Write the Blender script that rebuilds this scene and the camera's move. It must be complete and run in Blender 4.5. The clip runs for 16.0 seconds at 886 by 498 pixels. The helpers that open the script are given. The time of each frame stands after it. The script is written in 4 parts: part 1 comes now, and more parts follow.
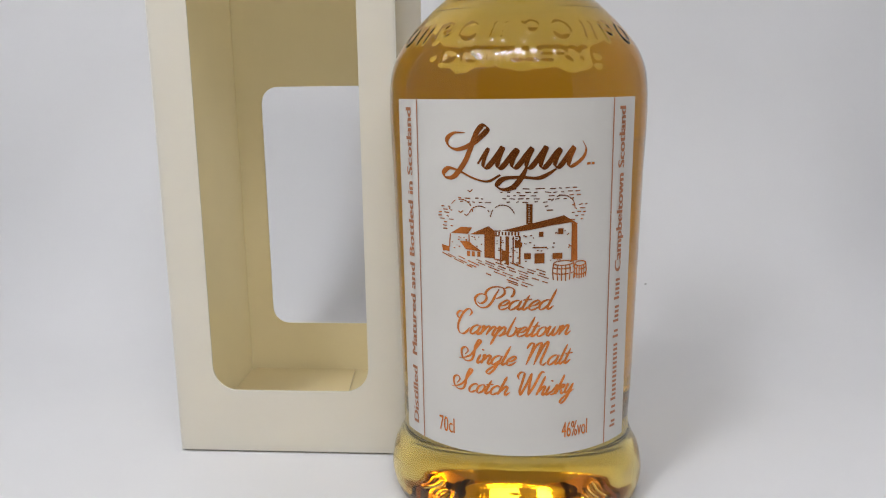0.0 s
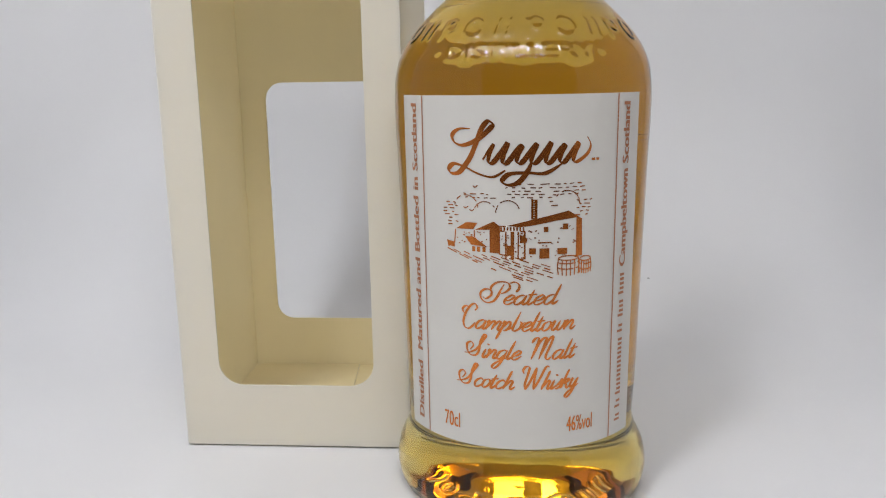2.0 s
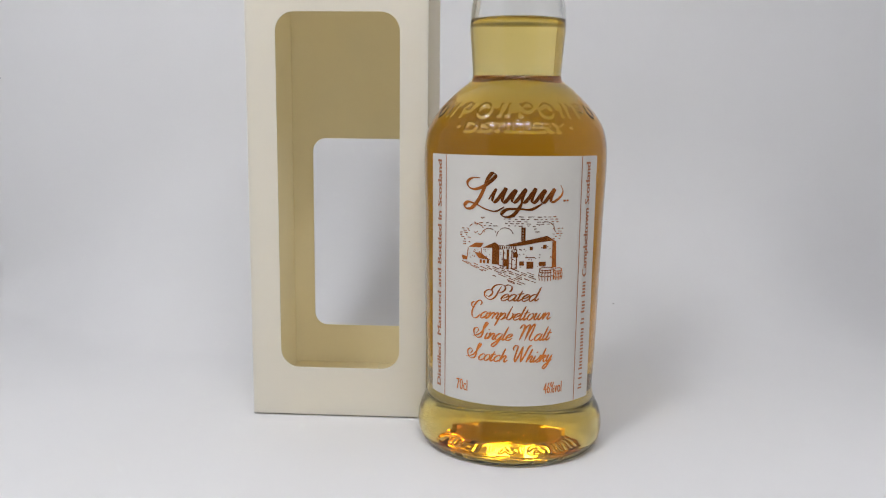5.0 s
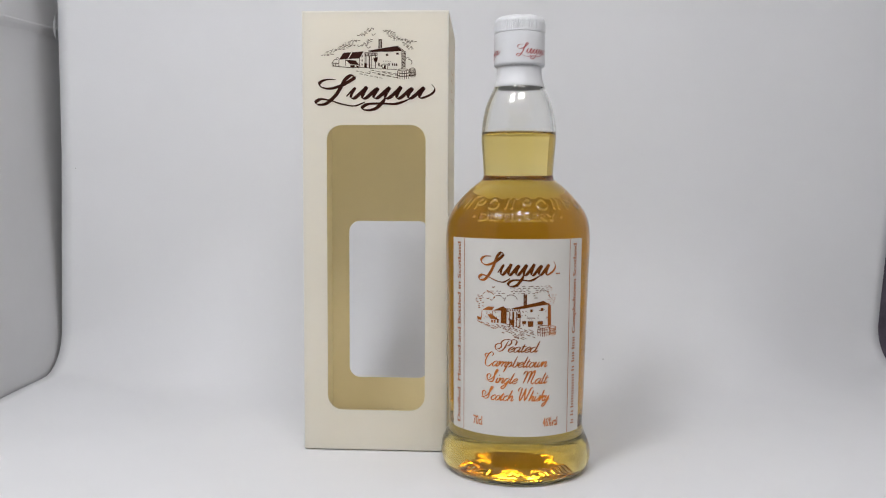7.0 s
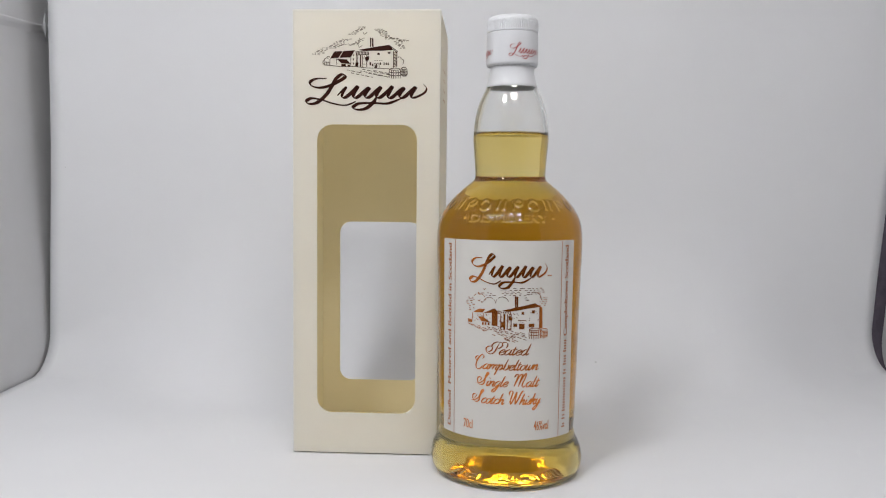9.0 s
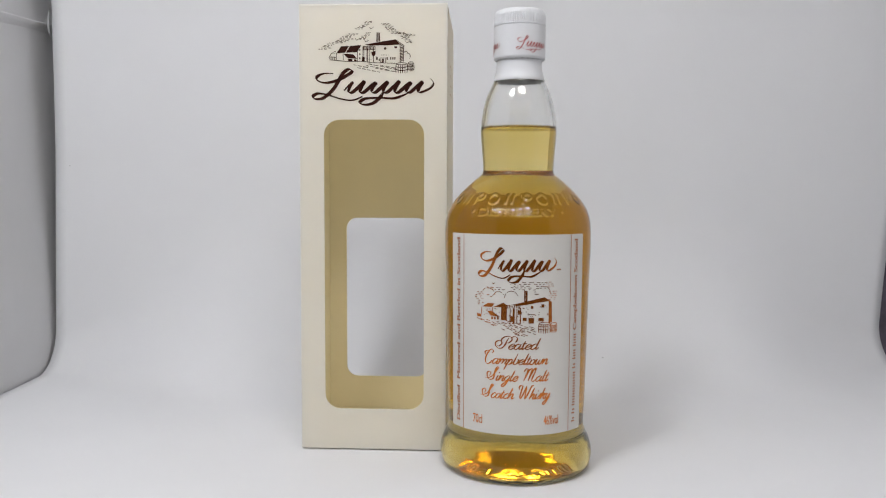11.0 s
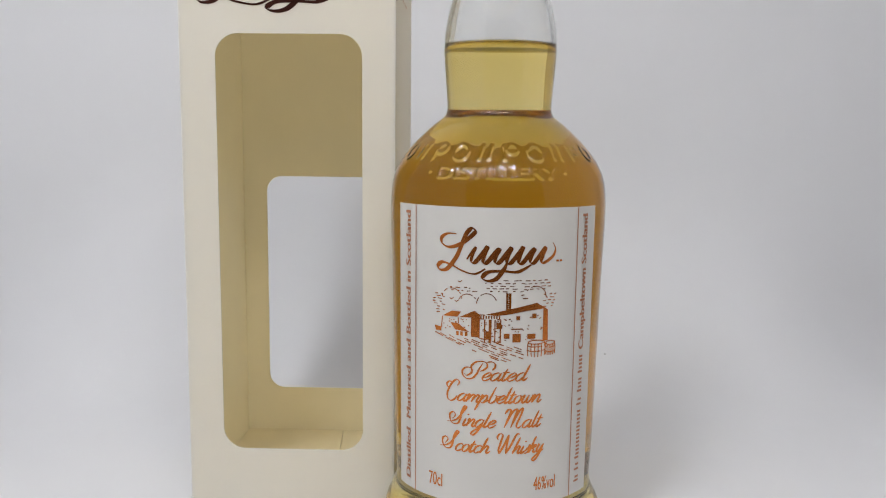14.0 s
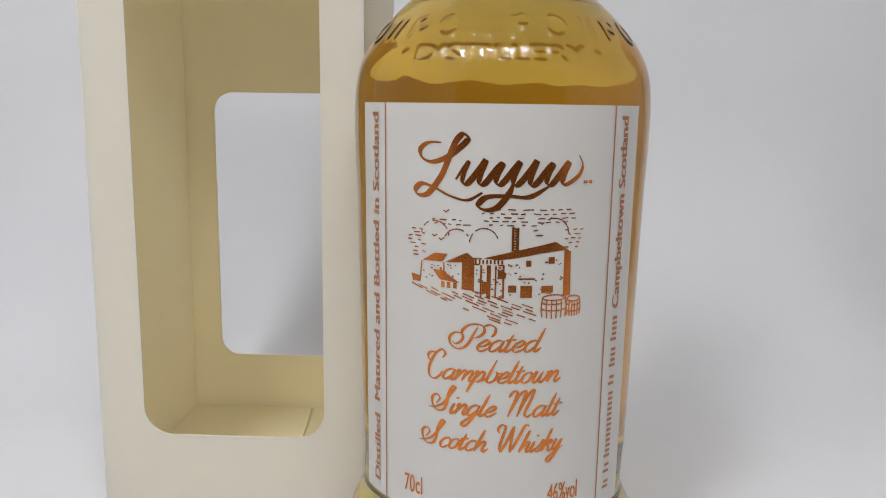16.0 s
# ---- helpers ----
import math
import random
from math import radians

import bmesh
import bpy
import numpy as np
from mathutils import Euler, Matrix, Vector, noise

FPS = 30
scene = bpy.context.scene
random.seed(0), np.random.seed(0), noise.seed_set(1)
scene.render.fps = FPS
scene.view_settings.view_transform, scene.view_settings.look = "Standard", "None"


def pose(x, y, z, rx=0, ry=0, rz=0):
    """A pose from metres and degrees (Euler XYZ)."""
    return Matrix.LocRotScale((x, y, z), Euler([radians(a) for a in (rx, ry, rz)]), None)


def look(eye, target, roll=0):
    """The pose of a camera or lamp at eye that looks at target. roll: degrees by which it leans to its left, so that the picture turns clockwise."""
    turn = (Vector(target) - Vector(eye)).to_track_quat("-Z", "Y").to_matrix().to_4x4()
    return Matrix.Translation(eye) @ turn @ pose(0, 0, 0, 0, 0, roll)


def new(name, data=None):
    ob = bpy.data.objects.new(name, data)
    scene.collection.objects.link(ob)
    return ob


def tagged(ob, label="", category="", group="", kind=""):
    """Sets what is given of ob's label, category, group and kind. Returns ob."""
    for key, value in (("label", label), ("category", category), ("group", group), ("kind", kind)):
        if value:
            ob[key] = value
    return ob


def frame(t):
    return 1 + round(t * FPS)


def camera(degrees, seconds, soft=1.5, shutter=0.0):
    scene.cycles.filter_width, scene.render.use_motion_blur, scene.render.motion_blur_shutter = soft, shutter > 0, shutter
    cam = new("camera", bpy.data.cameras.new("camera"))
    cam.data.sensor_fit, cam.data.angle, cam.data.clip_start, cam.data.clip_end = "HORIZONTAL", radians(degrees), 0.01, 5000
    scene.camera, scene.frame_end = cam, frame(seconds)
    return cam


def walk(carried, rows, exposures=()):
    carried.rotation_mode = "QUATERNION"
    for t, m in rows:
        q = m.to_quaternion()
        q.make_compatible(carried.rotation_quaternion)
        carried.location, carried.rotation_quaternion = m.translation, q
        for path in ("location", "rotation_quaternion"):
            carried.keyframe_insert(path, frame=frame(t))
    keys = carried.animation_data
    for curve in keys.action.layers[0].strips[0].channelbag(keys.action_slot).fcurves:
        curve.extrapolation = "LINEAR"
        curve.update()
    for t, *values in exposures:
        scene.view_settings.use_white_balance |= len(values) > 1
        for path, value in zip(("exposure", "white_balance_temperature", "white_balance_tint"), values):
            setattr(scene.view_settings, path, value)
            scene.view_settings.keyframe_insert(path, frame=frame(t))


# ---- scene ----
cam = camera(57.47, 16.0, soft=1.1)
# seconds, eye x, y, z, yaw, pitch, roll
ROWS = [
    (0.0, -0.0264, -0.2761, 0.1431, -0.33, -11.59, 0.77),
    (0.5, -0.0253, -0.2748, 0.1433, 0.01, -11.88, 0.90),
    (1.0, -0.0259, -0.2754, 0.1435, 0.01, -11.87, 0.96),
    (1.5, -0.0260, -0.2754, 0.1438, -0.02, -11.86, 1.03),
    (2.0, -0.0276, -0.2774, 0.1437, -0.26, -11.99, 0.92),
    (2.5, -0.0273, -0.2774, 0.1433, -0.23, -11.91, 0.84),
    (3.0, -0.0274, -0.2776, 0.1434, -0.13, -11.91, 0.86),
    (3.2, -0.0278, -0.2782, 0.1429, -0.23, -11.70, 0.81),
    (5.3, -0.0433, -0.4085, 0.1547, -1.57, -7.98, -0.95),
    (5.5, -0.0433, -0.4258, 0.1579, -1.96, -7.35, -0.91),
    (6.0, -0.0468, -0.4598, 0.1622, -1.16, -4.34, -0.84),
    (6.2, -0.0458, -0.4565, 0.1631, -0.28, -4.00, -0.82),
    (6.5, -0.0534, -0.4690, 0.1620, -0.49, -3.10, -0.46),
    (7.0, -0.0560, -0.4805, 0.1639, -1.36, -4.03, -0.29),
    (7.5, -0.0576, -0.4762, 0.1620, -1.56, -3.95, -0.12),
    (8.0, -0.0551, -0.4754, 0.1633, -1.43, -4.17, -0.11),
    (8.5, -0.0555, -0.4750, 0.1627, -1.75, -4.33, -0.28),
    (9.0, -0.0534, -0.4756, 0.1632, -1.68, -3.89, -0.60),
    (11.5, -0.0577, -0.4737, 0.1602, -1.61, -3.96, -0.11),
    (12.0, -0.0574, -0.4731, 0.1614, -1.67, -3.90, 0.02),
    (12.5, -0.0585, -0.4715, 0.1585, -1.90, -3.79, -0.08),
    (13.0, -0.0576, -0.4696, 0.1598, -1.76, -4.09, -0.10),
    (13.3, -0.0573, -0.4529, 0.1666, -1.83, -4.41, -0.70),
    (13.5, -0.0515, -0.4152, 0.1685, -1.99, -5.35, -0.71),
    (14.0, -0.0379, -0.3227, 0.1601, -2.80, -7.35, -0.62),
    (14.2, -0.0323, -0.2901, 0.1553, -2.02, -8.10, -0.13),
    (14.5, -0.0317, -0.2617, 0.1477, -3.42, -8.98, -0.78),
    (15.0, -0.0293, -0.2480, 0.1416, -2.69, -8.88, -1.11),
    (15.5, -0.0283, -0.2427, 0.1390, -2.34, -9.34, -0.91),
    (16.0, -0.0266, -0.2401, 0.1375, -2.27, -9.96, -0.79),
]
walk(cam, [(t, pose(x, y, z, 90 + pitch, roll, yaw)) for t, x, y, z, yaw, pitch, roll in ROWS])

# ---------------------------------------------------------------- light
# the room round the tent: lighter above, where its ceiling is, and dim at eye height
world = bpy.data.worlds.new("room_light")
world.use_nodes = True
wt = world.node_tree
way = wt.nodes.new("ShaderNodeTexCoord")
split = wt.nodes.new("ShaderNodeSeparateXYZ")
ramp = wt.nodes.new("ShaderNodeValToRGB")
ramp.color_ramp.elements[0].position, ramp.color_ramp.elements[1].position = 0.06, 0.55
ramp.color_ramp.elements[0].color, ramp.color_ramp.elements[1].color = (0.34, 0.325, 0.31, 1), (1.0, 0.98, 0.95, 1)
wt.links.new(way.outputs["Generated"], split.inputs[0])
wt.links.new(split.outputs["Z"], ramp.inputs[0])
wt.links.new(ramp.outputs[0], wt.nodes["Background"].inputs[0])
wt.nodes["Background"].inputs[1].default_value = 0.32
scene.world = world
scene.cycles.max_bounces, scene.cycles.transmission_bounces = 20, 20
scene.cycles.caustics_refractive, scene.cycles.caustics_reflective = True, True
scene.cycles.sample_clamp_indirect = 0.0


def area_lamp(name, eye, target, width, depth, watts, colour):
    data = bpy.data.lights.new(name, "AREA")
    data.shape, data.size, data.size_y, data.energy, data.color = "RECTANGLE", width, depth, watts, colour
    lamp = new(name, data)
    lamp.matrix_world = look(eye, target)
    return lamp


# one strip of lamps under the front of the tent's roof, lit along two stretches
area_lamp("lamp_main", (0.05, -0.455, 0.765), (0.05, -0.26, 0.0), 0.25, 0.14, 2.0, (1.0, 0.975, 0.945))
area_lamp("lamp_side", (-0.32, -0.435, 0.770), (-0.28, -0.25, 0.0), 0.16, 0.18, 3.35, (0.95, 0.97, 1.0))
scene.view_settings.exposure = 0.0


# ---------------------------------------------------------------- materials
def material(name):
    m = bpy.data.materials.new(name)
    m.use_nodes = True
    nt = m.node_tree
    return m, nt, nt.nodes["Principled BSDF"]


def put(nt, kind, **values):
    n = nt.nodes.new(kind)
    for key, value in values.items():
        n.inputs[key.replace("_", " ")].default_value = value
    return n


def surface(name, colour, rough=0.5, metal=0.0, vary=0.06, scale=60.0, bump=0.0, bump_scale=900.0, spec=0.5, second=None):
    """A painted, papered or metal surface with a soft mottle, a finer grain and a fine relief."""
    m, nt, b = material(name)
    co = nt.nodes.new("ShaderNodeTexCoord")
    big = put(nt, "ShaderNodeTexNoise", Scale=scale, Detail=4.0, Roughness=0.6)
    fine = put(nt, "ShaderNodeTexNoise", Scale=bump_scale, Detail=3.0, Roughness=0.6)
    for n in (big, fine):
        nt.links.new(co.outputs["Object"], n.inputs["Vector"])
    add = nt.nodes.new("ShaderNodeMath")
    add.operation = "MULTIPLY_ADD"
    add.inputs[1].default_value = 0.35
    nt.links.new(fine.outputs["Fac"], add.inputs[0])
    nt.links.new(big.outputs["Fac"], add.inputs[2])
    ramp = nt.nodes.new("ShaderNodeValToRGB")
    c2 = second or tuple(c * (1 - vary) for c in colour)
    ramp.color_ramp.elements[0].position, ramp.color_ramp.elements[1].position = 0.45, 0.9
    ramp.color_ramp.elements[0].color, ramp.color_ramp.elements[1].color = (*c2, 1), (*colour, 1)
    nt.links.new(add.outputs[0], ramp.inputs[0])
    nt.links.new(ramp.outputs[0], b.inputs["Base Color"])
    b.inputs["Roughness"].default_value, b.inputs["Metallic"].default_value = rough, metal
    b.inputs["Specular IOR Level"].default_value = spec
    if bump:
        bn = put(nt, "ShaderNodeBump", Strength=bump, Distance=0.0003)
        nt.links.new(fine.outputs["Fac"], bn.inputs["Height"])
        nt.links.new(bn.outputs[0], b.inputs["Normal"])
    return m


def let_through(m, share, colour):
    """Cloth or paper that lets part of the light through."""
    nt = m.node_tree
    out, b = nt.nodes["Material Output"], nt.nodes["Principled BSDF"]
    t = nt.nodes.new("ShaderNodeBsdfTranslucent")
    t.inputs["Color"].default_value = (*colour, 1)
    mix = nt.nodes.new("ShaderNodeMixShader")
    mix.inputs[0].default_value = share
    nt.links.new(b.outputs[0], mix.inputs[1])
    nt.links.new(t.outputs[0], mix.inputs[2])
    nt.links.new(mix.outputs[0], out.inputs["Surface"])
    return m


def clear_glass(name, ior, colour=(1, 1, 1)):
    m, nt, b = material(name)
    nt.nodes.remove(b)
    g = put(nt, "ShaderNodeBsdfGlass", Roughness=0.0, IOR=ior)
    g.inputs["Color"].default_value = (*colour, 1)
    nt.links.new(g.outputs[0], nt.nodes["Material Output"].inputs["Surface"])
    return m, nt, g


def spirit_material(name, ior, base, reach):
    """Golden spirit: light absorbed along the column is put into the surface tint, deeper with distance from the axis.
    """
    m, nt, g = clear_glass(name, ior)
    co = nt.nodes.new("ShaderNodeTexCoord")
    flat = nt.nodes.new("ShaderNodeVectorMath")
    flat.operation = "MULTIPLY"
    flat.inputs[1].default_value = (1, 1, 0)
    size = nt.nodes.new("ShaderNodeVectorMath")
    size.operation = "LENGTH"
    # tint kept paler near its floor, standing in for shorter light paths there
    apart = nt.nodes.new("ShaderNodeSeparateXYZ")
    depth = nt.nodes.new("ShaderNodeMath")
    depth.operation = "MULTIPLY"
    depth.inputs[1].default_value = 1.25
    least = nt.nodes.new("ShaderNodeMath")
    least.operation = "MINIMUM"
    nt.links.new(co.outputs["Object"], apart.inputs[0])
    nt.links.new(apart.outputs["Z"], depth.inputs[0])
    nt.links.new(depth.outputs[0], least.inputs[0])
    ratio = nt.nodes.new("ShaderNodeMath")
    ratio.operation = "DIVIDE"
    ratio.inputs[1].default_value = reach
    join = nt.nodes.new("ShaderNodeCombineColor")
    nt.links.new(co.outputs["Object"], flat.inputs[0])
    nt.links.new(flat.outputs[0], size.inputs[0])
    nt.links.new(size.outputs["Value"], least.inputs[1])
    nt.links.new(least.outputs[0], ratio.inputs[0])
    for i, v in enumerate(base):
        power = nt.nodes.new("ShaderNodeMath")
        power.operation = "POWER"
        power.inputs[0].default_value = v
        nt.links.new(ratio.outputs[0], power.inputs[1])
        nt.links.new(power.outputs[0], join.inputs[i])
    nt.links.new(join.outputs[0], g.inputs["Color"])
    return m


SHEET = surface("white_backdrop_sheet", (0.744, 0.747, 0.762), 0.75, vary=0.03, scale=9, bump=0.12, bump_scale=700, spec=0.25)
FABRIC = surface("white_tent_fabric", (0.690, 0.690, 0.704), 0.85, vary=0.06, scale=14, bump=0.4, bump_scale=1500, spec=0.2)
DARK = surface("dim_room_paint", (0.17, 0.16, 0.15), 0.7, vary=0.15, scale=3)
GAP_SHADE = surface("dark_gap_shade", (0.115, 0.098, 0.125), 0.85, vary=0.35, scale=90, bump=0.3, bump_scale=1500, spec=0.2)
SPECK = surface("grey_speck", (0.47, 0.47, 0.47), 0.8)
CARD = surface("cream_card", (0.905, 0.900, 0.877), 0.42, vary=0.03, scale=40, bump=0.10, bump_scale=1200, spec=0.4)
LINING = surface("straw_card_lining", (0.985, 0.885, 0.61), 0.5, vary=0.05, scale=35, bump=0.10, bump_scale=1200, spec=0.3)
let_through(CARD, 0.46, (0.97, 0.962, 0.912))
let_through(LINING, 0.42, (0.985, 0.87, 0.57))
CARD_EDGE = surface("cut_card_edge", (0.86, 0.84, 0.76), 0.7, vary=0.05, scale=200)
PAPER = surface("label_paper", (0.616, 0.597, 0.560), 0.5, vary=0.025, scale=60, bump=0.06, bump_scale=2500, spec=0.35)
let_through(FABRIC, 0.12, (0.90, 0.90, 0.90))
# unseen roof cloth passes more than the walls, to add soft light overhead
ROOF = let_through(surface("roof_light_fabric", (0.86, 0.86, 0.87), 0.85, vary=0.05, scale=14, bump=0.4, bump_scale=1500, spec=0.2), 0.50, (0.92, 0.92, 0.92))
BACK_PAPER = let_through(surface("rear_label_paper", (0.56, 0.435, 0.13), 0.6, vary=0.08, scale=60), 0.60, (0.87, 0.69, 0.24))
COPPER = surface("copper_foil", (0.76, 0.24, 0.058), 0.20, metal=1.0, vary=0.25, scale=220, bump=0.05, bump_scale=3000)
BROWN_FOIL = surface("dark_brown_foil", (0.038, 0.008, 0.004), 0.40, metal=0.2, vary=0.25, scale=160, spec=0.22)
TERRACOTTA = surface("terracotta_ink", (0.47, 0.185, 0.085), 0.45, metal=0.25, vary=0.12, scale=200)
RED_INK = surface("red_ink", (0.40, 0.04, 0.035), 0.4, vary=0.15, scale=300)
CAPSULE = surface("white_capsule", (0.66, 0.665, 0.685), 0.32, vary=0.02, scale=80, bump=0.03, bump_scale=1500)
GLASS = clear_glass("bottle_glass", 1.50, (0.985, 0.99, 0.98))[0]
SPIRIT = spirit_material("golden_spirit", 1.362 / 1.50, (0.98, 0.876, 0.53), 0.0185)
AIR = clear_glass("headspace", 1.0 / 1.50)[0]


# ---------------------------------------------------------------- building helpers
def part(name, verts, faces, mat, parent=None, label="", smooth=False, mats=None):
    """One mesh object out of plain vertices and faces, under a thing or a part."""
    me = bpy.data.meshes.new(name)
    me.from_pydata([tuple(v) for v in verts], [], [tuple(f) for f in faces])
    for m in (mat if isinstance(mat, (list, tuple)) else [mat]):
        me.materials.append(m)
    if mats is not None:
        me.polygons.foreach_set("material_index", mats)
    if smooth:
        me.polygons.foreach_set("use_smooth", [True] * len(me.polygons))
    me.validate()
    me.update()
    ob = new(name, me)
    if parent is not None:
        ob.parent = parent
    if label:
        ob["label"] = label
    return ob


def thing(name, at, label, category, rz=0.0, kind="", group=""):
    ob = new(name)
    ob.empty_display_size = 0.02
    ob.matrix_world = pose(*at, 0, 0, rz)
    return tagged(ob, label, category, group, kind)


def lathe(profile, angles, closed_ends=True):
    """A surface of revolution; angles in radians round the axis, 0 faces -y."""
    n, verts, faces = len(angles), [], []
    for r, z in profile:
        verts += [(r * math.sin(a), -r * math.cos(a), z) for a in angles]
    for i in range(len(profile) - 1):
        for j in range(n):
            k = (j + 1) % n
            faces.append((i * n + j, i * n + k, (i + 1) * n + k, (i + 1) * n + j))
    if closed_ends:
        for row, turn in ((0, -1), (len(profile) - 1, 1)):
            r, z = profile[row]
            verts.append((0, 0, z))
            c = len(verts) - 1
            for j in range(n):
                k = (j + 1) % n
                faces.append((row * n + j, row * n + k, c)[::turn] if turn == 1 else (row * n + k, row * n + j, c))
    return verts, faces


def ring_angles(n):
    return [2 * math.pi * i / n for i in range(n)]


def glide(points, steps=8):
    """A smooth run of points through the given ones (Catmull-Rom)."""
    p = [points[0]] + list(points) + [points[-1]]
    out = []
    for i in range(1, len(p) - 2):
        a, b, c, d = (np.array(p[i + k], float) for k in (-1, 0, 1, 2))
        for s in range(steps):
            t = s / steps
            out.append(0.5 * (2 * b + (c - a) * t + (2 * a - 5 * b + 4 * c - d) * t * t + (3 * b - a - 3 * c + d) * t ** 3))
    out.append(np.array(points[-1], float))
    return out


class Ink:
    """Flat artwork in millimetres: strokes, filled shapes and lettering, later laid on a surface."""

    def __init__(self):
        self.v, self.f = [], []

    def shape(self, *pts):
        lo, hi = min(p[0] for p in pts), max(p[0] for p in pts)
        if hi - lo > 1.6:
            # wide shapes are cut into upright strips, so that they bend with the surface
            strips = int((hi - lo) / 1.2) + 1
            for i in range(strips):
                piece = list(pts)
                for edge, side in ((lo + (hi - lo) * i / strips, 1), (lo + (hi - lo) * (i + 1) / strips, -1)):
                    kept = []
                    for a, b in zip(piece, piece[1:] + piece[:1]):
                        da, db = (a[0] - edge) * side, (b[0] - edge) * side
                        if da >= 0:
                            kept.append(a)
                        if da * db < 0:
                            t = da / (da - db)
                            kept.append((a[0] + (b[0] - a[0]) * t, a[1] + (b[1] - a[1]) * t))
                    piece = kept
                if len(piece) > 2:
                    k = len(self.v)
                    self.v += [tuple(p) for p in piece]
                    self.f.append(tuple(range(k, k + len(piece))))
            return
        k = len(self.v)
        self.v += [tuple(p) for p in pts]
        self.f.append(tuple(range(k, k + len(pts))))

    def bar(self, x0, y0, x1, y1):
        self.shape((x0, y0), (x1, y0), (x1, y1), (x0, y1))

    def stroke(self, pts, wide, thin=None, slant=0.9):
        """A pen stroke: wide along down strokes, thin along up and level ones."""
        pts = [np.array(p, float) for p in pts]
        thin = wide if thin is None else thin
        k, n = len(self.v), len(pts)
        for i in range(n):
            d = pts[min(i + 1, n - 1)] - pts[max(i - 1, 0)]
            d = d / (np.hypot(*d) + 1e-9)
            lean = abs(d[0] * math.cos(slant) + d[1] * math.sin(slant))
            w = (thin + (wide - thin) * lean ** 2) / 2
            if n > 6:
                w *= min(1, 0.35 + 0.65 * min(i, n - 1 - i) / (0.12 * n))
            nrm = np.array((-d[1], d[0])) * w
            self.v += [tuple(pts[i] + nrm), tuple(pts[i] - nrm)]
        for i in range(n - 1):
            self.f.append((k + 2 * i, k + 2 * i + 1, k + 2 * i + 3, k + 2 * i + 2))

    def oval(self, x, y, a, b, wide, thin, lean=0.3):
        pts = []
        for i in range(25):
            t = 2 * math.pi * i / 24 + 1.2
            v = b * math.sin(t)
            pts.append((x + a * math.cos(t) + lean * v, y + v))
        k = len(self.v)
        self.stroke(pts, wide, thin)
        return k

    def words(self, body, x0, x1, y0, height, shear=0.0, bold=0.0, up=False):
        """Lettering between x0 and x1 on the base line y0; up: it reads upwards, x0 to x1 along y and the base line at x=y0."""
        v, f = lettering(body, shear)
        lo, hi = v[:, 0].min(), v[:, 0].max()
        top = lettering("H", 0.0)[0][:, 1].max()
        w = np.empty_like(v)
        w[:, 0] = x0 + (v[:, 0] - lo) * (x1 - x0) / (hi - lo)
        w[:, 1] = y0 + v[:, 1] * height / top
        if up:
            w = np.stack([y0 - v[:, 1] * height / top, x0 + (v[:, 0] - lo) * (x1 - x0) / (hi - lo)], 1)
        for shift, lift in ((0.0, 0.0), (bold, 0.03)):
            if lift and not bold:
                break
            k = len(self.v)
            self.v += [(p[0], p[1] + shift, lift) if up else (p[0] + shift, p[1], lift) for p in w]
            self.f += [tuple(k + i for i in face) for face in f]

    def lay(self, name, place, mat, parent, label=""):
        """Lays the artwork on a surface: place(x, y) gives the point in metres."""
        return part(name, [place(*p) for p in self.v], self.f, mat, parent, label)


LETTERS = {}


def lettering(body, shear):
    key = (body, shear)
    if key not in LETTERS:
        data = bpy.data.curves.new("lettering", "FONT")
        data.body, data.size, data.shear, data.resolution_u = body, 1.0, shear, 3
        ob = new("lettering", data)
        me = ob.evaluated_get(bpy.context.evaluated_depsgraph_get()).to_mesh()
        me.calc_loop_triangles()
        v = np.array([(p.co.x, p.co.y) for p in me.vertices])
        f = [tuple(t.vertices) for t in me.loop_triangles]
        bpy.data.objects.remove(ob)
        bpy.data.curves.remove(data)
        LETTERS[key] = (v, f)
    return LETTERS[key]


# ---------------------------------------------------------------- pen script
# letters of a slanted copperplate hand: width and pen strokes in x-heights, upright; PEN_CAPS already lean
BOWL = [(0.64, 0.84), (0.42, 1.0), (0.13, 0.78), (0.05, 0.34), (0.2, 0.0), (0.44, 0.14), (0.64, 0.62)]
HOOK = [(0.62, 0.28), (0.73, 0.0), (0.98, 0.36)]
TALL = [(0.12, 2.05), (0.09, 1.0), (0.06, 0.0)]
TAIL = [(0.66, 1.0), (0.6, 0.0), (0.48, -0.7), (0.25, -1.05), (0.03, -0.85), (0.2, -0.42), (0.95, 0.34)]


def arch(x):
    return [(x, 0.12), (x + 0.18, 0.75), (x + 0.38, 1.0), (x + 0.5, 0.76)]


PEN = {}
PEN["a"] = (0.86, [BOWL, [(0.67, 1.0)] + HOOK])
PEN["b"] = (0.76, [[(0.12, 2.05), (0.08, 0.9), (0.1, 0.2), (0.3, 0.0), (0.57, 0.25), (0.6, 0.75), (0.46, 0.98), (0.62, 0.84), (0.88, 0.92)]])
PEN["c"] = (0.66, [[(0.58, 0.78), (0.44, 1.0), (0.15, 0.8), (0.05, 0.4), (0.2, 0.02), (0.45, 0.06), (0.76, 0.42)]])
PEN["d"] = (0.86, [BOWL, [(0.70, 2.05), (0.65, 0.95)] + HOOK])
PEN["e"] = (0.66, [[(0.05, 0.34), (0.4, 0.5), (0.57, 0.8), (0.4, 1.0), (0.12, 0.7), (0.06, 0.3), (0.22, 0.0), (0.48, 0.08), (0.76, 0.42)]])
PEN["g"] = (0.82, [BOWL, TAIL])
